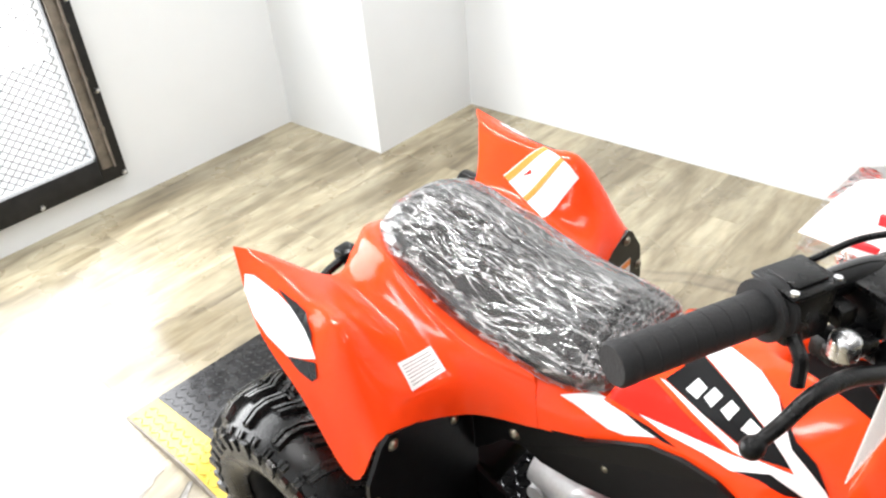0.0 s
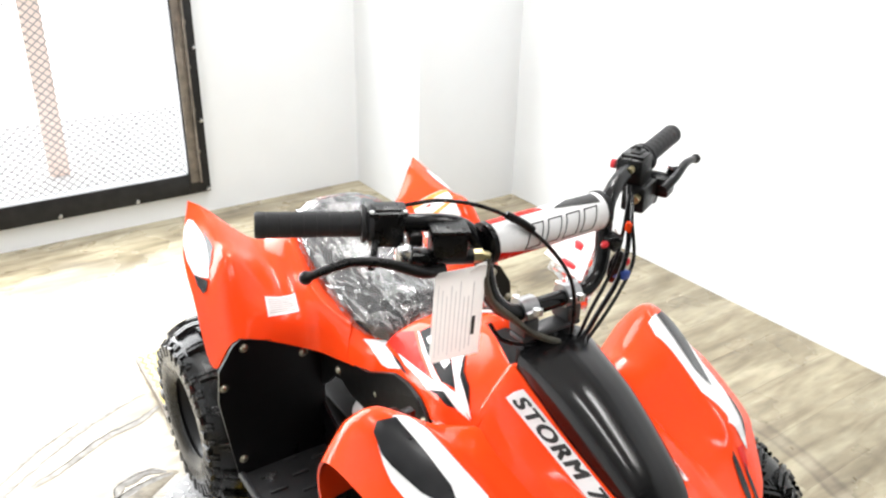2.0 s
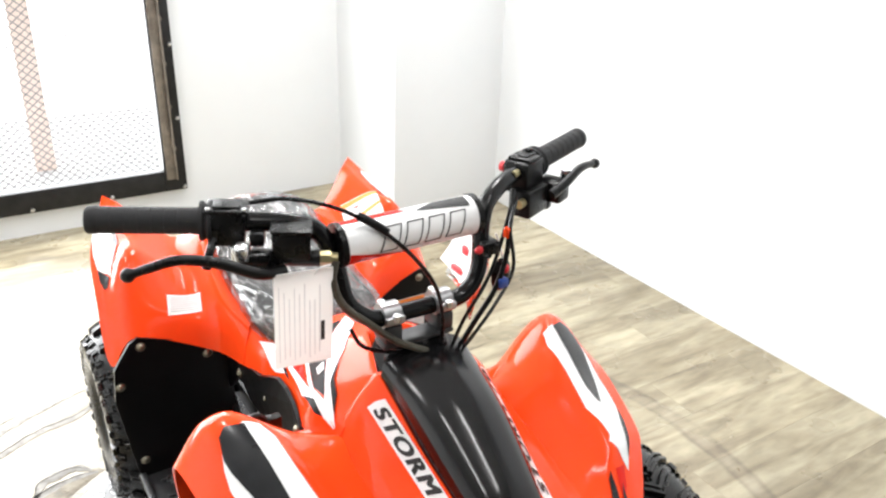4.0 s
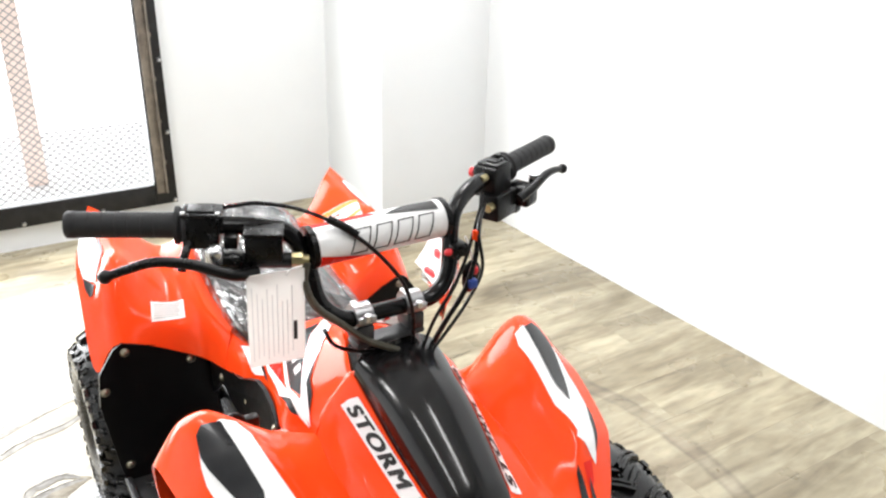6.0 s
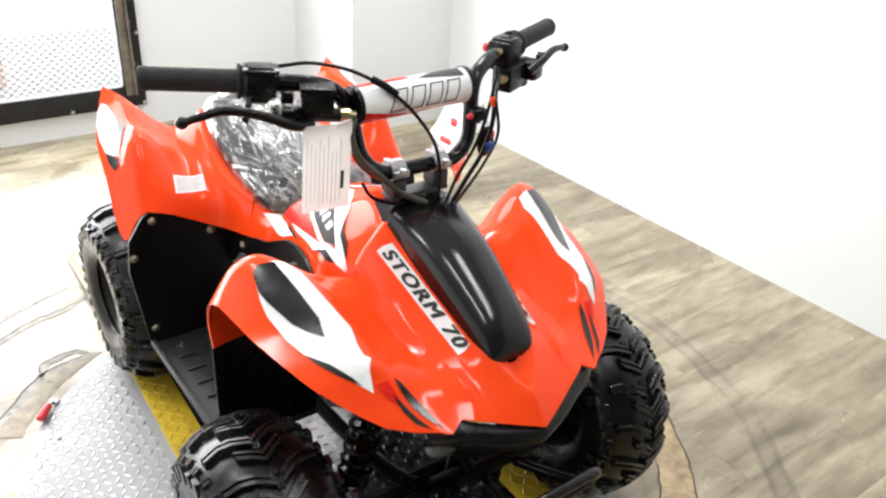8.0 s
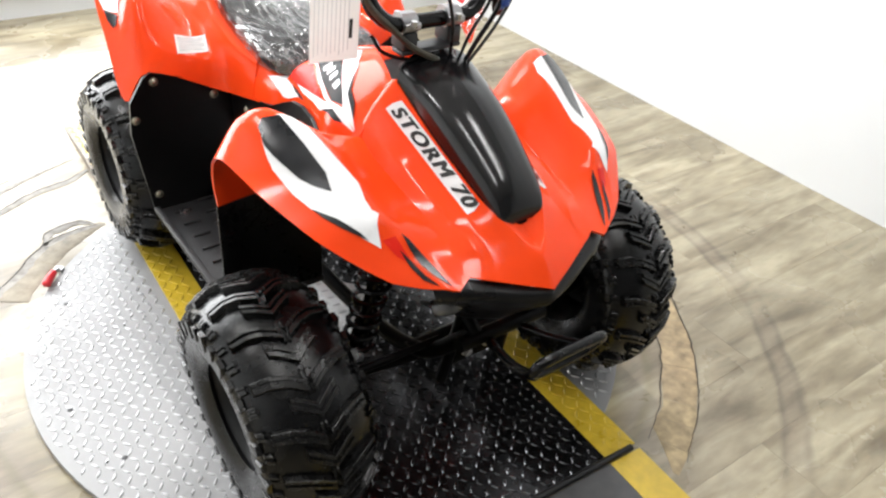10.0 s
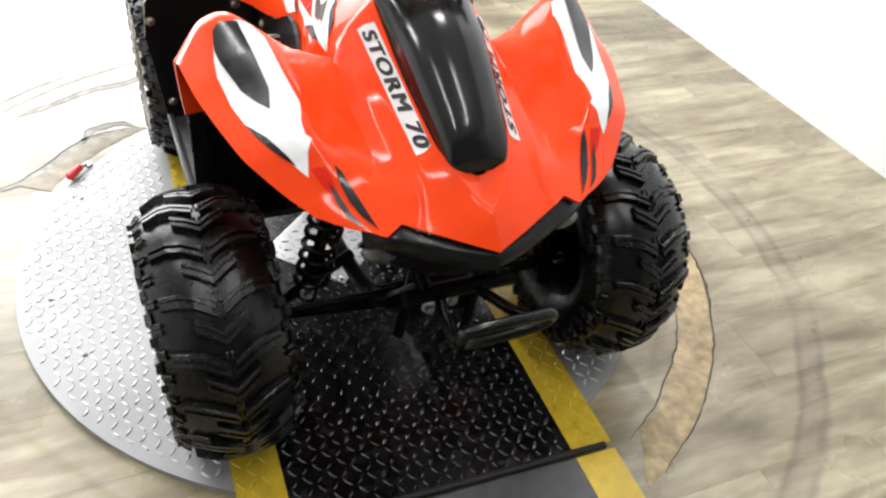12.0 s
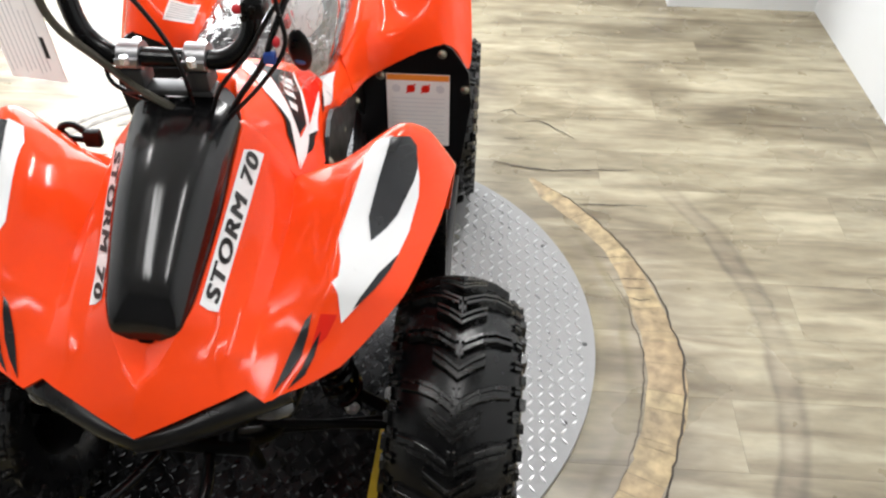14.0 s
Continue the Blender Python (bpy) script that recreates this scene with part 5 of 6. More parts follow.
for sx in (1, -1):
    first = make_wheel(0.08, TYRE_R, sx)
    first.parent = quad
    first.matrix_basis = pose(0.314 if sx > 0 else -0.307, FRONT_Y if sx > 0 else FRONT_Y - 0.01, TYRE_R + 0.0075, 0, sx * 3.0, 0) @ pose(0, 0, 0, 0 if sx > 0 else 15, 0, 0 if sx > 0 else 180)
    copy_thing(first, pose(sx * TRACK_R, REAR_Y, TYRE_R + 0.008, 40, 0, 0 if sx > 0 else 180))

# handlebar and controls
bar = thing("handlebar", "", "")
bar.parent = quad
BAR_R = [(-0.036, -0.34, 0.687), (-0.07, -0.339, 0.689), (-0.1, -0.333, 0.718), (-0.112, -0.322, 0.778), (-0.136, -0.31, 0.812), (-0.206, -0.283, 0.821), (-0.348, -0.2215, 0.828)]
BAR_L = [(0.024, -0.339, 0.686), (0.06, -0.339, 0.689), (0.086, -0.333, 0.716), (0.096, -0.322, 0.778), (0.12, -0.308, 0.804), (0.186, -0.278, 0.817), (0.341, -0.214, 0.823)]
bm = bmesh.new()
tube(bm, BAR_R[::-1] + BAR_L, 0.011, 14, 6)
part("bar", bm, STEEL_BLACK, bar, "glossy black steel handlebar")
PAD_A, PAD_B, PAD_R = Vector((-0.108, -0.322, 0.786)), Vector((0.08, -0.326, 0.791)), 0.025
PAD_W = (PAD_B - PAD_A).normalized()
PAD_UP = Vector((0, 0, 1)) - PAD_W * PAD_W.z
PAD_OUT = PAD_W.cross(PAD_UP).normalized()
PAD_UP.normalize()


def pad_point(s, a, lift=0.0):
    """A place on the bar pad: s along it from its right end, a in degrees from straight forward, upwards."""
    c = radians(a)
    return PAD_A + PAD_W * s + (PAD_OUT * math.cos(c) + PAD_UP * math.sin(c)) * (PAD_R + lift)


def pad_shape(bm, corners, lift):
    """A four-cornered print on the pad, corners given as (s, a)."""
    (a, b, c, d) = corners
    grid = []
    for i in range(9):
        t = i / 8
        l = ((a[0] + (d[0] - a[0]) * t), (a[1] + (d[1] - a[1]) * t))
        r = ((b[0] + (c[0] - b[0]) * t), (b[1] + (c[1] - b[1]) * t))
        grid.append([bm.verts.new(pad_point(l[0] + (r[0] - l[0]) * k / 4, l[1] + (r[1] - l[1]) * k / 4, lift)) for k in range(5)])
    for p, q in zip(grid, grid[1:]):
        for k in range(4):
            bm.faces.new((p[k], p[k + 1], q[k + 1], q[k]))


bm = bmesh.new()
rod(bm, PAD_A + PAD_W * 0.006, PAD_B - PAD_W * 0.006, PAD_R, 32)
pad = part("crossbar_pad", bm, WHITE_DECAL, bar, "white and red bar pad with black ends")
for end, way in ((PAD_A, PAD_W), (PAD_B, -PAD_W)):
    bm = bmesh.new()
    tube(bm, [end - way * 0.012, end - way * 0.0005, end, end + way * 0.007, end + way * 0.0072], 0.007, 32, smooth=False, radii=[0.007, 0.007, PAD_R + 0.0015, PAD_R + 0.0015, PAD_R - 0.002])
    part("end_ring", bm, BLACK, pad)
bm = bmesh.new()
pad_shape(bm, [(0.008, -70), (0.12, -70), (0.04, -26), (0.008, -8)], 0.0006)
pad_shape(bm, [(0.008, 82), (0.09, 82), (0.075, 125), (0.008, 125)], 0.0006)
part("red_print", bm, CRIMSON_DECAL, pad)
bm = bmesh.new()
pad_shape(bm, [(0.1, 74), (0.172, 52), (0.172, 96), (0.13, 100)], 0.0008)
part("black_print", bm, INK, pad)
# four slanting outlined emblem shapes in place of lettering
for k in range(4):
    s0, lean, tall, wide, t = 0.045 + 0.029 * k, 0.01, (-24, 46), 0.022, 0.0016
    lo, hi = tall
    c = [(s0, lo), (s0 + wide, lo), (s0 + wide + lean, hi), (s0 + lean, hi)]
    ta = 3.4
    for lift, corners in (
        (0.0008, [c[0], c[1], (c[1][0] + 0.001, lo + ta), (c[0][0] + 0.001, lo + ta)]),
        (0.0008, [(c[3][0] - 0.001, hi - ta), (c[2][0] - 0.001, hi - ta), c[2], c[3]]),
        (0.0009, [c[0], (c[0][0] + t, lo), (c[3][0] + t, hi), c[3]]),
        (0.0009, [(c[1][0] - t, lo), c[1], c[2], (c[2][0] - t, hi)]),
    ):
        bm = bmesh.new()
        pad_shape(bm, corners, lift)
        part("emblem_line", bm, GREY_DECAL, pad)

for sign, a, b in ((-1, BAR_R[-2], BAR_R[-1]), (1, BAR_L[-2], BAR_L[-1])):
    a, b = Vector(a), Vector(b)
    w = (b - a).normalized()
    bm = bmesh.new()
    steps = [(0.026, 0.0225), (0.029, 0.0228), (0.032, 0.019), (0.035, 0.0222), (0.038, 0.0222), (0.0385, 0.015), (0.046, 0.015)]
    for k in range(7):
        steps += [(0.046 + 0.0125 * k, 0.0149), (0.0568 + 0.0125 * k, 0.0149), (0.057 + 0.0125 * k, 0.0145), (0.0582 + 0.0125 * k, 0.0145)]
    steps += [(0.1345, 0.0153), (0.1425, 0.0153), (0.1445, 0.0135)]
    stretch = ((b - a).length + 0.002 - 0.026) / (0.1445 - 0.026)
    steps = [(0.026 + (d - 0.026) * stretch, r) for d, r in steps]
    tube(bm, [a + w * d for d, r in steps], 0.016, 24, smooth=False, radii=[r for d, r in steps])
    part("grip", bm, GRIP, bar, "ribbed dark rubber grip")


def on_bar(a, b):
    """A frame along the bar: x outwards, z up."""
    a, b = Vector(a), Vector(b)
    x = (b - a).normalized()
    y = Vector((0, 0, 1)).cross(x).normalized()
    z = x.cross(y)
    return Matrix((x, y, z)).transposed().to_4x4()


# right side: throttle housing, brake master cylinder and lever
turn_r = on_bar(BAR_R[-2], BAR_R[-1])
throttle = thing("throttle_housing", "", "")
throttle.parent = bar
throttle.matrix_basis = Matrix.Translation((-0.216, -0.278, 0.82)) @ turn_r
bm = bmesh.new()
box(bm, (-0.02, -0.02, -0.022), (0.02, 0.02, 0.018), 0.005)
box(bm, (-0.024, -0.019, 0.0165), (0.022, 0.021, 0.021), 0.0025)
part("case", bm, BLACK, throttle)
bm = bmesh.new()
box(bm, (-0.016, -0.012, 0.0215), (0.014, 0.014, 0.0235), 0.001)
part("cap", bm, BLACK, throttle)
bm = bmesh.new()
tube(bm, [(0.012, 0.012, -0.01), (0.016, 0.03, -0.022), (0.02, 0.036, -0.04)], 0.005, 8)
part("thumb_lever", bm, BLACK, throttle)
bm = bmesh.new()
for x, y in ((-0.02, 0.016), (0.018, 0.016)):
    bm = bmesh.new()
    rod(bm, (x, y, 0.0205), (x, y, 0.0228), 0.003, 8)
    part("screw", bm, CHROME, throttle)
master = thing("brake_master", "", "")
master.parent = bar
master.matrix_basis = Matrix.Translation((-0.161, -0.323, 0.803)) @ turn_r
bm = bmesh.new()
box(bm, (-0.022, -0.018, -0.016), (0.02, 0.018, 0.015), 0.004)
box(bm, (-0.0235, -0.0195, 0.0152), (0.0215, 0.0195, 0.0195), 0.002)
part("reservoir", bm, BLACK, master)
bm = bmesh.new()
rod(bm, (-0.032, 0, -0.02), (0.034, 0, -0.02), 0.0095)
box(bm, (0.01, -0.012, -0.032), (0.052, 0.012, -0.012), 0.004)
box(bm, (0.022, 0.004, -0.02), (0.06, 0.022, -0.007), 0.004)
box(bm, (0.028, -0.03, -0.006), (0.044, 0.004, 0.01), 0.003)
rod(bm, (0.02, 0.012, -0.026), (0.02, 0.02, -0.026), 0.006, 10)
part("body", bm, BLACK, master)
bm = bmesh.new()
rod(bm, (-0.044, 0, -0.02), (-0.032, 0, -0.02), 0.0085, 6)
rod(bm, (-0.052, 0, -0.02), (-0.044, 0, -0.02), 0.0065, 12)
part("banjo_bolt", bm, BRASS, master, "brass hose fitting")
bm = bmesh.new()
ball(bm, (0.052, 0.016, -0.002), 0.0105, 1, 1, 0.7)
rod(bm, (0.052, 0.016, -0.014), (0.052, 0.016, -0.002), 0.0105, 14)
part("pivot_bolt", bm, CHROME, master, "bright pivot bolt")


def lever(pts, ball_r):
    bm = bmesh.new()
    way = (Vector(pts[-1]) - Vector(pts[-2])).normalized()
    end = Vector(pts[-1])
    path = spline(pts[:-1] + [tuple(end - way * ball_r)], 6)
    radii = [0.0072 - 0.0026 * i / len(path) for i in range(len(path))]
    for k in range(1, 8):
        a = math.pi * (0.12 + 0.88 * k / 7)
        path.append(end - way * ball_r * math.cos(a))
        radii.append(max(0.0006, ball_r * math.sin(a)))
    tube(bm, path, 0.006, 12, smooth=False, radii=radii)
    return bm


part("brake_lever", lever([(-0.175, -0.335, 0.776), (-0.205, -0.342, 0.782), (-0.243, -0.33, 0.798), (-0.28, -0.32, 0.806), (-0.308, -0.313, 0.801), (-0.33, -0.305, 0.794)], 0.0078), BLACK, bar, "black brake lever with ball end")

# left side: switch block, lever clamp and lever
turn_l = on_bar(BAR_L[-2], BAR_L[-1])
switch = thing("switch_block", "", "")
switch.parent = bar
switch.matrix_basis = Matrix.Translation((0.196, -0.275, 0.817)) @ turn_l
bm = bmesh.new()
box(bm, (-0.026, -0.02, -0.03), (0.02, 0.02, 0.016), 0.006)
box(bm, (-0.034, -0.03, -0.058), (0.018, 0.004, -0.02), 0.004)
box(bm, (-0.02, -0.018, 0.0145), (0.01, 0.016, 0.0195), 0.002)
part("case", bm, BLACK, switch)
bm = bmesh.new()
box(bm, (-0.012, -0.01, 0.016), (0.012, 0.006, 0.022), 0.002)
box(bm, (0.004, -0.004, 0.022), (0.014, 0.004, 0.026), 0.001)
part("rocker", bm, BLACK, switch)
bm = bmesh.new()
rod(bm, (-0.012, 0.024, 0.0), (-0.012, 0.03, 0.0), 0.007, 14)
part("stop_button", bm, RED_CLIP, switch, "red stop button")
bm = bmesh.new()
rod(bm, (-0.042, -0.006, 0.004), (-0.03, -0.006, 0.004), 0.0055, 8)
part("cable_fitting", bm, BRASS, switch, "dull metal cable fitting")
bm = bmesh.new()
rod(bm, (-0.046, -0.02, -0.034), (-0.034, -0.02, -0.034), 0.006, 8)
part("cable_fitting", bm, BRASS, switch, "dull metal cable fitting")
bm = bmesh.new()
box(bm, (0.018, -0.046, -0.05), (0.05, -0.006, -0.02), 0.005)
box(bm, (0.014, -0.03, -0.06), (0.03, -0.012, -0.046), 0.003)
rod(bm, (0.046, -0.04, -0.028), (0.046, -0.04, -0.012), 0.008, 10)
part("lever_clamp", bm, BLACK, switch)
bm = bmesh.new()
rod(bm, (0.046, -0.04, -0.012), (0.046, -0.04, -0.006), 0.0085, 10)
part("pivot_bolt", bm, CHROME, switch, "bright pivot bolt")
part("clutch_lever", lever([(0.21, -0.318, 0.79), (0.238, -0.314, 0.802), (0.268, -0.303, 0.812), (0.288, -0.296, 0.813), (0.31, -0.289, 0.81)], 0.0075), BLACK, bar, "black lever with ball end")

# clamps, stem plate and stem
for x in (-0.047, 0.026):
    bm = bmesh.new()
    box(bm, (x - 0.012, -0.353, 0.653), (x + 0.012, -0.321, 0.677), 0.003)
    part("clamp_base", bm, STEM_STEEL, bar)
    bm = bmesh.new()
    rod(bm, (x - 0.012, -0.337, 0.687), (x + 0.012, -0.337, 0.687), 0.0162, 20)
    box(bm, (x - 0.0125, -0.358, 0.682), (x + 0.0125, -0.352, 0.692), 0.001)
    part("bar_clamp", bm, CLAMP_ALLOY, bar, "bright alloy handlebar clamp")
    for y in (-0.359, -0.318):
        bm = bmesh.new()
        rod(bm, (x, y, 0.688), (x, y, 0.6965), 0.0052, 6)
        part("clamp_bolt", bm, CHROME, bar)
bm = bmesh.new()
box(bm, (-0.06, -0.352, 0.645), (0.04, -0.324, 0.653), 0.003)
part("stem_plate", bm, STEM_STEEL, bar, "bare metal stem plate")
bm = bmesh.new()
rod(bm, (-0.006, -0.335, 0.64), (-0.004, -0.39, 0.45), 0.017)
rod(bm, (-0.03, -0.34, 0.62), (0.03, -0.34, 0.62), 0.012)
part("stem", bm, STEEL_BLACK, bar)
bm = bmesh.new()
box(bm, (-0.05, -0.362, 0.565), (0.042, -0.326, 0.628), 0.006)
part("stem_cover", bm, CHASSIS_BLACK, bar)

# cables and hoses
for name, r, pts in (
    ("brake_hose", 0.0046, [(-0.118, -0.346, 0.779), (-0.124, -0.35, 0.755), (-0.112, -0.352, 0.722), (-0.08, -0.352, 0.69), (-0.045, -0.355, 0.658), (-0.005, -0.36, 0.635)]),
    ("throttle_cable", 0.0026, [(-0.19, -0.278, 0.838), (-0.15, -0.3, 0.843), (-0.1, -0.328, 0.83), (-0.05, -0.352, 0.795), (-0.005, -0.362, 0.74), (0.014, -0.362, 0.69), (0.018, -0.358, 0.63)]),
    ("wiring_loom", 0.0036, [(0.16, -0.3, 0.8), (0.135, -0.33, 0.765), (0.118, -0.348, 0.73), (0.1, -0.352, 0.69), (0.07, -0.352, 0.65), (0.045, -0.35, 0.61)]),
    ("clutch_cable", 0.0026, [(0.158, -0.31, 0.79), (0.124, -0.345, 0.77), (0.128, -0.352, 0.715), (0.1, -0.356, 0.672), (0.06, -0.358, 0.63), (0.035, -0.352, 0.6)]),
    ("brake_cable", 0.0026, [(0.15, -0.312, 0.79), (0.112, -0.34, 0.74), (0.085, -0.35, 0.7), (0.05, -0.356, 0.66), (0.03, -0.354, 0.61)]),
    ("short_wire", 0.0028, [(-0.09, -0.32, 0.67), (-0.08, -0.335, 0.65), (-0.04, -0.345, 0.636), (0.01, -0.35, 0.632)]),
):
    bm = bmesh.new()
    tube(bm, pts, r, 8, 6)
    part(name, bm, HOSE if "hose" in name else BLACK, bar, "black cable" if "cable" in name else "olive braided brake hose" if "hose" in name else "")
bm = bmesh.new()
tube(bm, [(-0.085, -0.334, 0.823), (-0.07, -0.343, 0.814), (-0.055, -0.35, 0.802)], 0.0052, 10)
part("cable_sleeve", bm, BLACK, bar)
bm = bmesh.new()
box(bm, (0.084, -0.348, 0.738), (0.108, -0.318, 0.756), 0.003)
rod(bm, (0.098, -0.35, 0.752), (0.098, -0.354, 0.752), 0.0035, 8)
rod(bm, (0.088, -0.35, 0.742), (0.088, -0.354, 0.742), 0.0035, 8)
part("bracket", bm, BLACK, bar)
for c, sx, sz in (((0.08, -0.342, 0.747), 1.2, 0.9), ((0.118, -0.35, 0.716), 0.8, 1.2)):
    bm = bmesh.new()
    ball(bm, c, 0.0055, sx, 0.8, sz)
    part("connector", bm, RED_CLIP, bar, "small red plastic connector")
bm = bmesh.new()
box(bm, (0.118, -0.348, 0.756), (0.126, -0.338, 0.77), 0.002)
part("wire_tag", bm, RED, bar, "orange-red wire tag")
bm = bmesh.new()
box(bm, (0.104, -0.36, 0.694), (0.117, -0.349, 0.706), 0.002)
part("connector", bm, material("blue_plastic", (0.02, 0.06, 0.28), 0.4), bar, "small blue plastic connector")

# chassis: frame rails, arms, shocks, bumper loop
chassis = thing("chassis", "", "")
chassis.parent = quad
bm = bmesh.new()
for s in (1, -1):
    tube(bm, [(s * 0.05, -0.56, 0.3), (s * 0.08, -0.45, 0.2), (s * 0.09, -0.2, 0.17), (s * 0.09, 0.2, 0.18), (s * 0.07, 0.36, 0.3)], 0.013, 10, 6)
    tube(bm, [(s * 0.05, -0.56, 0.3), (s * 0.07, -0.42, 0.42), (s * 0.06, -0.3, 0.52)], 0.011, 10, 6)
    tube(bm, [(s * 0.07, 0.1, 0.42), (s * 0.075, 0.25, 0.46), (s * 0.05, 0.38, 0.47)], 0.011, 10, 6)
rod(bm, (-0.09, -0.45, 0.2), (0.09, -0.45, 0.2), 0.012)
rod(bm, (-0.08, -0.56, 0.29), (0.08, -0.56, 0.29), 0.012)
box(bm, (-0.045, -0.503, 0.185), (0.05, -0.493, 0.245), 0.003)
for s in (1, -1):
    rod(bm, (s * 0.056, -0.5, 0.16), (s * 0.05, -0.53, 0.33), 0.009)
rod(bm, (-0.26, REAR_Y, 0.177), (0.26, REAR_Y, 0.177), 0.015)
box(bm, (-0.05, 0.15, 0.15), (0.05, 0.35, 0.2), 0.01)
part("frame", bm, CHASSIS_BLACK, chassis)
for s in (1, -1):
    bm = bmesh.new()
    rod(bm, (s * 0.08, -0.46, 0.19), (s * 0.24, -0.415, 0.165), 0.0075)
    rod(bm, (s * 0.08, -0.34, 0.19), (s * 0.24, -0.41, 0.165), 0.009)
    rod(bm, (s * 0.06, -0.49, 0.24), (s * 0.25, -0.45, 0.2), 0.006)
    part("front_arm", bm, CHASSIS_BLACK, chassis)
    top, low = Vector((s * 0.135, -0.44, 0.415)), Vector((s * 0.175, -0.425, 0.2))
    bm = bmesh.new()
    rod(bm, top, low, 0.009)
    rod(bm, low, low + (top - low) * 0.35, 0.014)
    part("shock_body", bm, STEEL_BLACK, chassis)
    bm = bmesh.new()
    ax = (top - low).normalized()
    u = ax.orthogonal().normalized()
    v = ax.cross(u)
    pts = [low + (top - low) * (0.12 + 0.8 * k / 96) + 0.0235 * (math.cos(k * 2 * math.pi / 12) * u + math.sin(k * 2 * math.pi / 12) * v) for k in range(97)]
    tube(bm, pts, 0.0042, 6, smooth=False)
    part("coil_spring", bm, STEEL_BLACK, chassis, "black coil spring")
    for p in ((s * 0.179, -0.442, 0.224), (s * 0.235, -0.452, 0.2), (0.004 + s * 0.018, -0.503, 0.209 + s * 0.003)):
        bm = bmesh.new()
        rod(bm, p, (p[0], p[1] - 0.002, p[2]), 0.0105, 16)
        part("washer", bm, ALLOY, chassis)
        bm = bmesh.new()
        rod(bm, p, (p[0], p[1] - 0.009, p[2] - 0.002), 0.0075, 6)
        part("bolt", bm, CHROME, chassis, "bright zinc bolt")
    bm = bmesh.new()
    rod(bm, (s * 0.24, FRONT_Y, 0.177), (s * 0.3, FRONT_Y, 0.177), 0.03)
    rod(bm, (s * 0.235, FRONT_Y - 0.01, 0.13), (s * 0.235, FRONT_Y + 0.005, 0.225), 0.012)
    part("hub_carrier", bm, CHASSIS_BLACK, chassis)
bm = bmesh.new()
tube(bm, [(-0.03, -0.57, 0.285), (-0.05, -0.64, 0.305), (-0.062, -0.688, 0.333), (-0.057, -0.698, 0.352), (-0.03, -0.7, 0.358), (0.03, -0.7, 0.357), (0.056, -0.698, 0.353), (0.062, -0.69, 0.336), (0.05, -0.682, 0.318), (0.02, -0.68, 0.313), (-0.04, -0.68, 0.313), (-0.054, -0.684, 0.325)], 0.0078, 12, 8)
tube(bm, [(0.03, -0.57, 0.285), (0.045, -0.63, 0.3), (0.052, -0.68, 0.322)], 0.0078, 10, 6)
part("bumper_loop", bm, STEEL_BLACK, chassis, "black tubular front bumper loop")
LENS = material("headlight_plastic", (0.07, 0.07, 0.07), 0.12, coat=0.5, spread=0.5, grain=70)
for s in (1, -1):
    bm = bmesh.new()
    ball(bm, (s * 0.121, -0.581, 0.4), 0.024, 1.2, 0.65, 0.6)
    part("headlight", bm, LENS, chassis, "small clear headlight")

# engine and footwell
engine = thing("engine", "", "")
engine.parent = quad
bm = bmesh.new()
rod(bm, (0.0, -0.1, 0.25), (0.0, -0.2, 0.33), 0.045, 24)
box(bm, (-0.07, -0.14, 0.19), (0.07, 0.06, 0.3), 0.02)
part("crankcase", bm, ALLOY, engine, "cast alloy engine case")
for s in (1, -1):
    bm = bmesh.new()
    tube(bm, [(s * 0.05, -0.07, 0.29), (s * 0.1, -0.07, 0.29), (s * 0.108, -0.07, 0.29), (s * 0.114, -0.07, 0.29)], 0.05, 32, smooth=False, radii=[0.056, 0.056, 0.052, 0.04])
    tube(bm, [(s * 0.066, 0.04, 0.315), (s * 0.066, -0.02, 0.305), (s * 0.066, -0.2, 0.285)], 0.045, 28, smooth=False, radii=[0.036, 0.043, 0.047])
    rod(bm, (s * 0.07, 0.03, 0.275), (s * 0.1, 0.03, 0.275), 0.014, 14)
    part("side_cover", bm, ALLOY, engine, "bright alloy side cover")
    for k in range(5):
        bm = bmesh.new()
        a = radians(72 * k)
        rod(bm, (s * 0.09, -0.07 + 0.046 * math.cos(a), 0.29 + 0.046 * math.sin(a)), (s * 0.116, -0.07 + 0.046 * math.cos(a), 0.29 + 0.046 * math.sin(a)), 0.0048, 6)
        part("cover_bolt", bm, CHROME, engine)
bm = bmesh.new()
for k in range(6):
    box(bm, (-0.055, -0.235 - 0.004 * k, 0.3 + 0.016 * k), (0.055, -0.14 - 0.004 * k, 0.305 + 0.016 * k), 0.001)
part("cooling_fin", bm, ALLOY, engine)

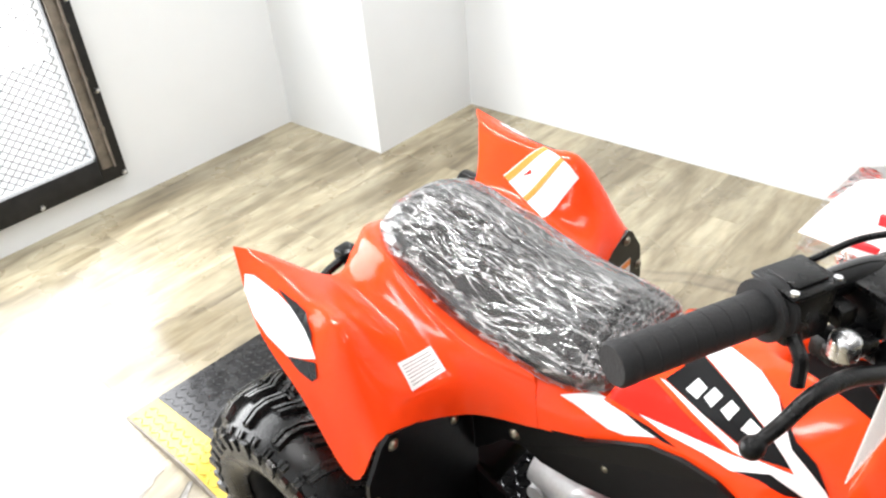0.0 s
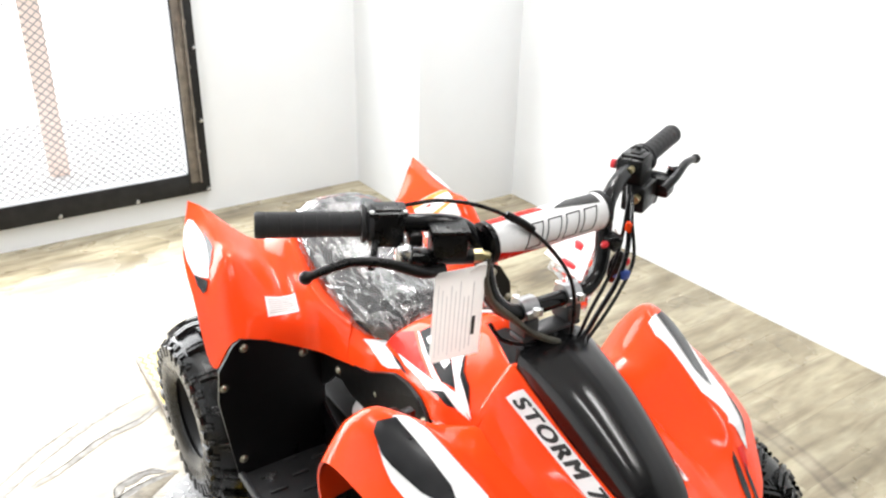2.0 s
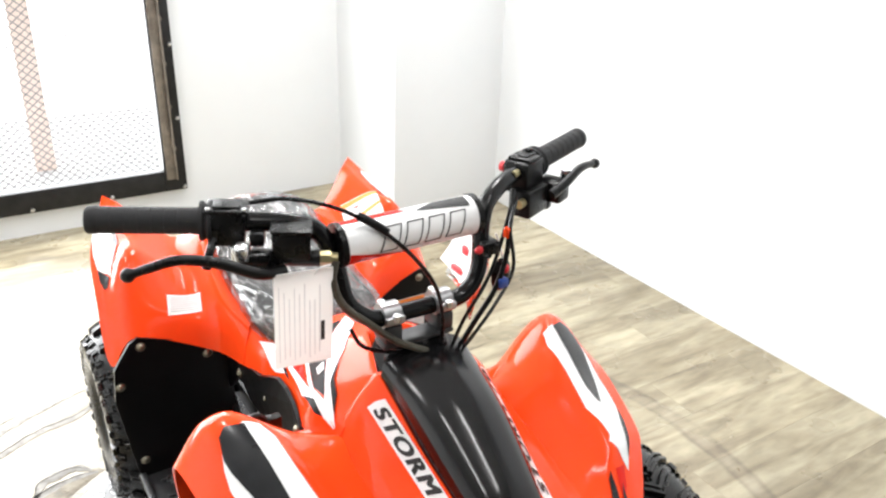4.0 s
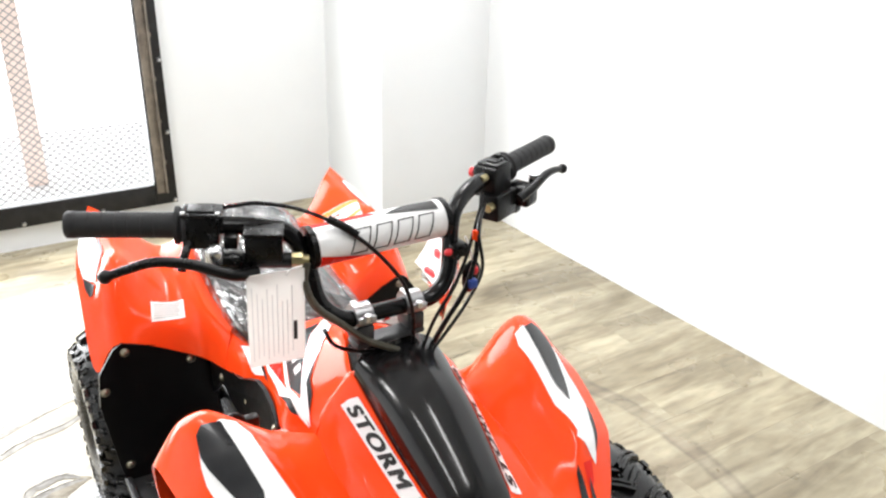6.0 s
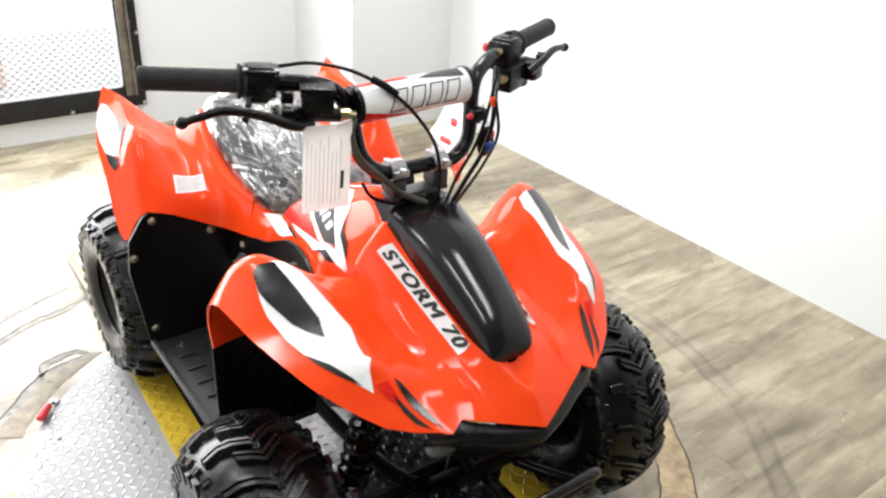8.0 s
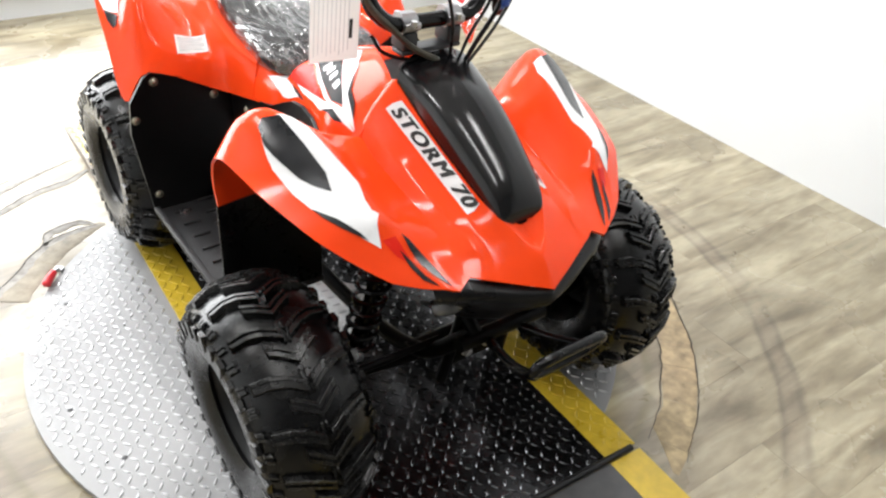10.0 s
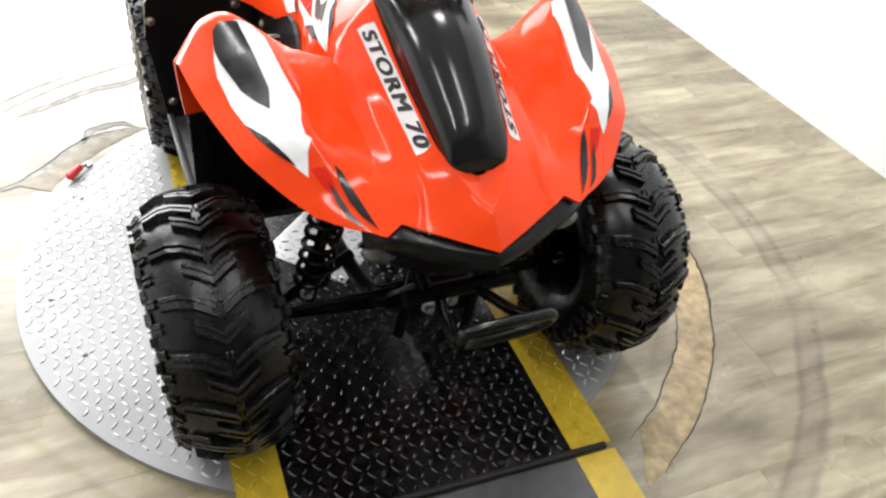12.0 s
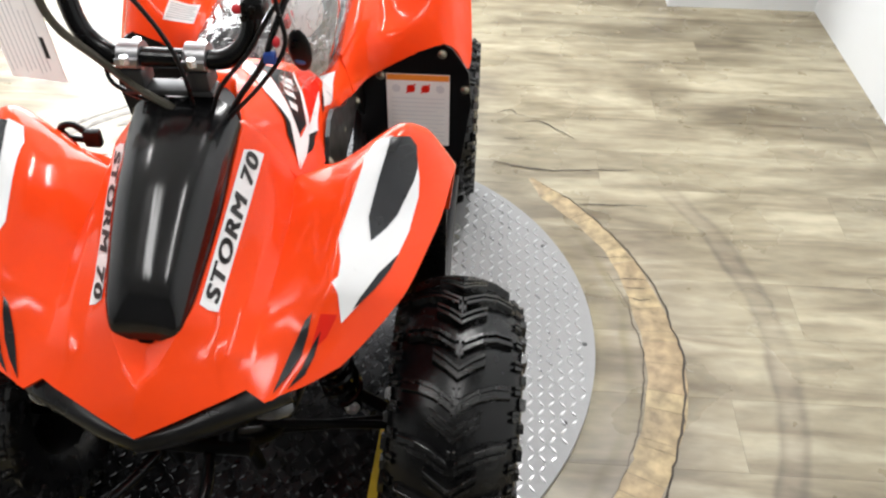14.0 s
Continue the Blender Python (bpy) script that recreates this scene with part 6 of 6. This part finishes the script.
# bolts on the black panels
stud_bm = bmesh.new()
revolve(stud_bm, [(0.0, 0.0045), (0.003, 0.004), (0.0055, 0.0025), (0.0068, 0.0), (0.0085, 0.0), (0.0085, -0.001)], 12)
stud_me = mesh_of("panel_bolt", stud_bm, material("dull_zinc_bolt", (0.3, 0.28, 0.22), 0.36, metal=1.0, spread=0.15, grain=120))
for s in (1, -1):
    for p, way in (((0.263, 0.111, 0.463), (0, -1, 0)), ((0.157, 0.111, 0.419), (0, -1, 0)), ((0.303, 0.111, 0.397), (0, -1, 0)), ((0.282, 0.111, 0.24), (0, -1, 0)), ((0.1265, -0.092, 0.44), (1, 0, 0)), ((0.1265, 0.04, 0.41), (1, 0, 0)), ((0.138, -0.245, 0.487), (1, 0, 0))):
        ob = new("panel_bolt", stud_me)
        ob.parent = quad
        ob.matrix_basis = Matrix.Translation((s * p[0], p[1], p[2])) @ Vector((1, 0, 0)).rotation_difference(Vector((s * way[0], way[1], way[2]))).to_matrix().to_4x4()

# cable guide behind the right front fender
bm = bmesh.new()
box(bm, (-0.185, -0.262, 0.505), (-0.162, -0.248, 0.53), 0.004)
tube(bm, [(-0.18, -0.255, 0.524), (-0.195, -0.256, 0.538), (-0.212, -0.256, 0.532), (-0.206, -0.256, 0.518), (-0.186, -0.255, 0.514)], 0.0045, 8)
part("cable_guide", bm, BLACK, quad, "small black plastic cable guide")

# rear lamp bracket and stops
bm = bmesh.new()
box(bm, (-0.07, 0.365, 0.49), (0.07, 0.4, 0.505), 0.003)
tube(bm, [(-0.2, 0.36, 0.5), (-0.1, 0.395, 0.505), (0.0, 0.4, 0.505), (0.1, 0.395, 0.505), (0.2, 0.36, 0.5)], 0.007, 8)
box(bm, (-0.075, 0.385, 0.5), (-0.045, 0.415, 0.522), 0.005)
box(bm, (0.045, 0.385, 0.5), (0.075, 0.415, 0.522), 0.005)
part("rear_bracket", bm, STEEL_BLACK, quad)
for x in (-0.205, 0.205):
    bm = bmesh.new()
    rod(bm, (x, 0.36, 0.508), (x, 0.392, 0.512), 0.021, 18)
    ball(bm, (x, 0.392, 0.512), 0.021, 1, 0.4, 1)
    part("rear_lamp", bm, BLACK, quad, "round dark rear lamp")

# card tag hung from the brake hose
tag = thing("hang_tag", "white printed card tag hanging from the handlebar", "tag", Matrix.Translation((-0.159, -0.345, 0.712)) @ pose(0, 0, 0, 4, 1, -7))
bm = bmesh.new()
box(bm, (-0.0335, -0.0006, -0.058), (0.0335, 0.0006, 0.066), 0.0004)
part("card", bm, CARD, tag)
bm = bmesh.new()
for k in range(9):
    x = -0.0285 + 0.0058 * k
    hi = 0.05 - 0.004 * ((k * 7) % 5)
    if 6 <= k <= 7:
        hi = 0.028
    box(bm, (x, -0.0011, -0.05 + 0.003 * (k % 3)), (x + 0.0008, -0.0007, hi))
part("print_bar", bm, PRINT, tag, smooth=False)
bm = bmesh.new()
box(bm, (0.0195, -0.0012, -0.028), (0.024, -0.0007, -0.002))
part("black_bar", bm, INK, tag, smooth=False)
bm = bmesh.new()
tube(bm, [(0.012, 0, 0.06), (0.02, -0.002, 0.068), (0.03, -0.004, 0.071)], 0.0012, 6)
part("tie", bm, PAPER, tag)

# bag with papers and a key fob on the other side of the bar
bag = thing("document_bag", "clear plastic bag with white papers hung from the handlebar", "bag", pose(0, 0, 0))
bm = bmesh.new()
patch(bm, [
    [(0.108, -0.305, 0.745), (0.112, -0.28, 0.75), (0.12, -0.25, 0.748), (0.13, -0.225, 0.735)],
    [(0.1, -0.3, 0.705), (0.116, -0.26, 0.7), (0.13, -0.22, 0.7), (0.135, -0.195, 0.69)],
    [(0.098, -0.29, 0.665), (0.11, -0.25, 0.658), (0.122, -0.21, 0.656), (0.128, -0.175, 0.655)],
], 4, 5)
shell(bm, 0.0015)
part("paper_sheet", bm, PAPER, bag, "folded white paper")
bm = bmesh.new()
patch(bm, [
    [(0.108, -0.325, 0.745), (0.125, -0.285, 0.757), (0.145, -0.245, 0.752), (0.15, -0.22, 0.74)],
    [(0.108, -0.32, 0.7), (0.135, -0.27, 0.697), (0.158, -0.225, 0.7), (0.155, -0.19, 0.69)],
    [(0.1, -0.3, 0.62), (0.122, -0.26, 0.612), (0.14, -0.215, 0.615), (0.14, -0.17, 0.625)],
], 6, 6)
for v in bm.verts:
    v.co += 0.004 * noise.noise_vector(v.co * 45)
part("film", bm, FILM, bag, "crumpled clear film")
bm = bmesh.new()
box(bm, (0.112, -0.29, 0.7), (0.117, -0.255, 0.712), 0.001)
box(bm, (0.108, -0.285, 0.668), (0.114, -0.235, 0.676), 0.001)
part("red_item", bm, RED_CLIP, bag, "red plastic piece inside")
fob = thing("key_fob", "black oval remote key fob hanging from the bar", "key fob", Matrix.Translation((0.134, -0.318, 0.69)) @ pose(0, 0, 0, 8, 0, -10))
bm = bmesh.new()
ball(bm, (0, 0, 0), 0.0165, 0.85, 0.42, 1.65)
part("case", bm, BLACK, fob)
bm = bmesh.new()
ball(bm, (0, -0.0045, -0.011), 0.006, 1.2, 0.4, 0.8)
part("button", bm, material("blue_button", (0.03, 0.15, 0.4), 0.4), fob, "blue button")
bm = bmesh.new()
tube(bm, [(0, 0, 0.024), (-0.004, 0.002, 0.04), (-0.012, 0.006, 0.062)], 0.0015, 6)
part("cord", bm, PAPER, fob)

# ---- floor boards, last ----
bm = bmesh.new()
box(bm, (LEFT - 0.12, FRONT - 0.12, FLOOR - 0.2), (RIGHT + 0.12, BACK + 0.12, FLOOR - 0.0015))
floor = solo("floor", bm, material("dark_underlay", (0.2, 0.165, 0.12), 0.8), "oak-look vinyl plank floor, scuffed round the turntable", "floor", "structure", smooth=False)
BOARD, LONG = 0.15, 1.2
boards = {}


def board_mesh(length, wide):
    key = (round(length, 3), round(wide, 3))
    if key not in boards:
        b = bmesh.new()
        box(b, (0.0002, 0.0002, -0.0014), (length - 0.0002, wide - 0.0002, 0.0))
        boards[key] = mesh_of("plank", b, OAK, smooth=False)
    return boards[key]


row, y = 0, FRONT
while y < BACK - 0.01:
    wide = min(BOARD, BACK - y)
    x = LEFT - (row * 0.43 % 1) * LONG
    while x < RIGHT:
        a, b = max(x, LEFT), min(x + LONG, RIGHT)
        if b - a > 0.02:
            ob = new("plank", board_mesh(b - a, wide))
            ob.parent = floor
            ob.location = (a, y, FLOOR)
        x += LONG
    row, y = row + 1, y + BOARD
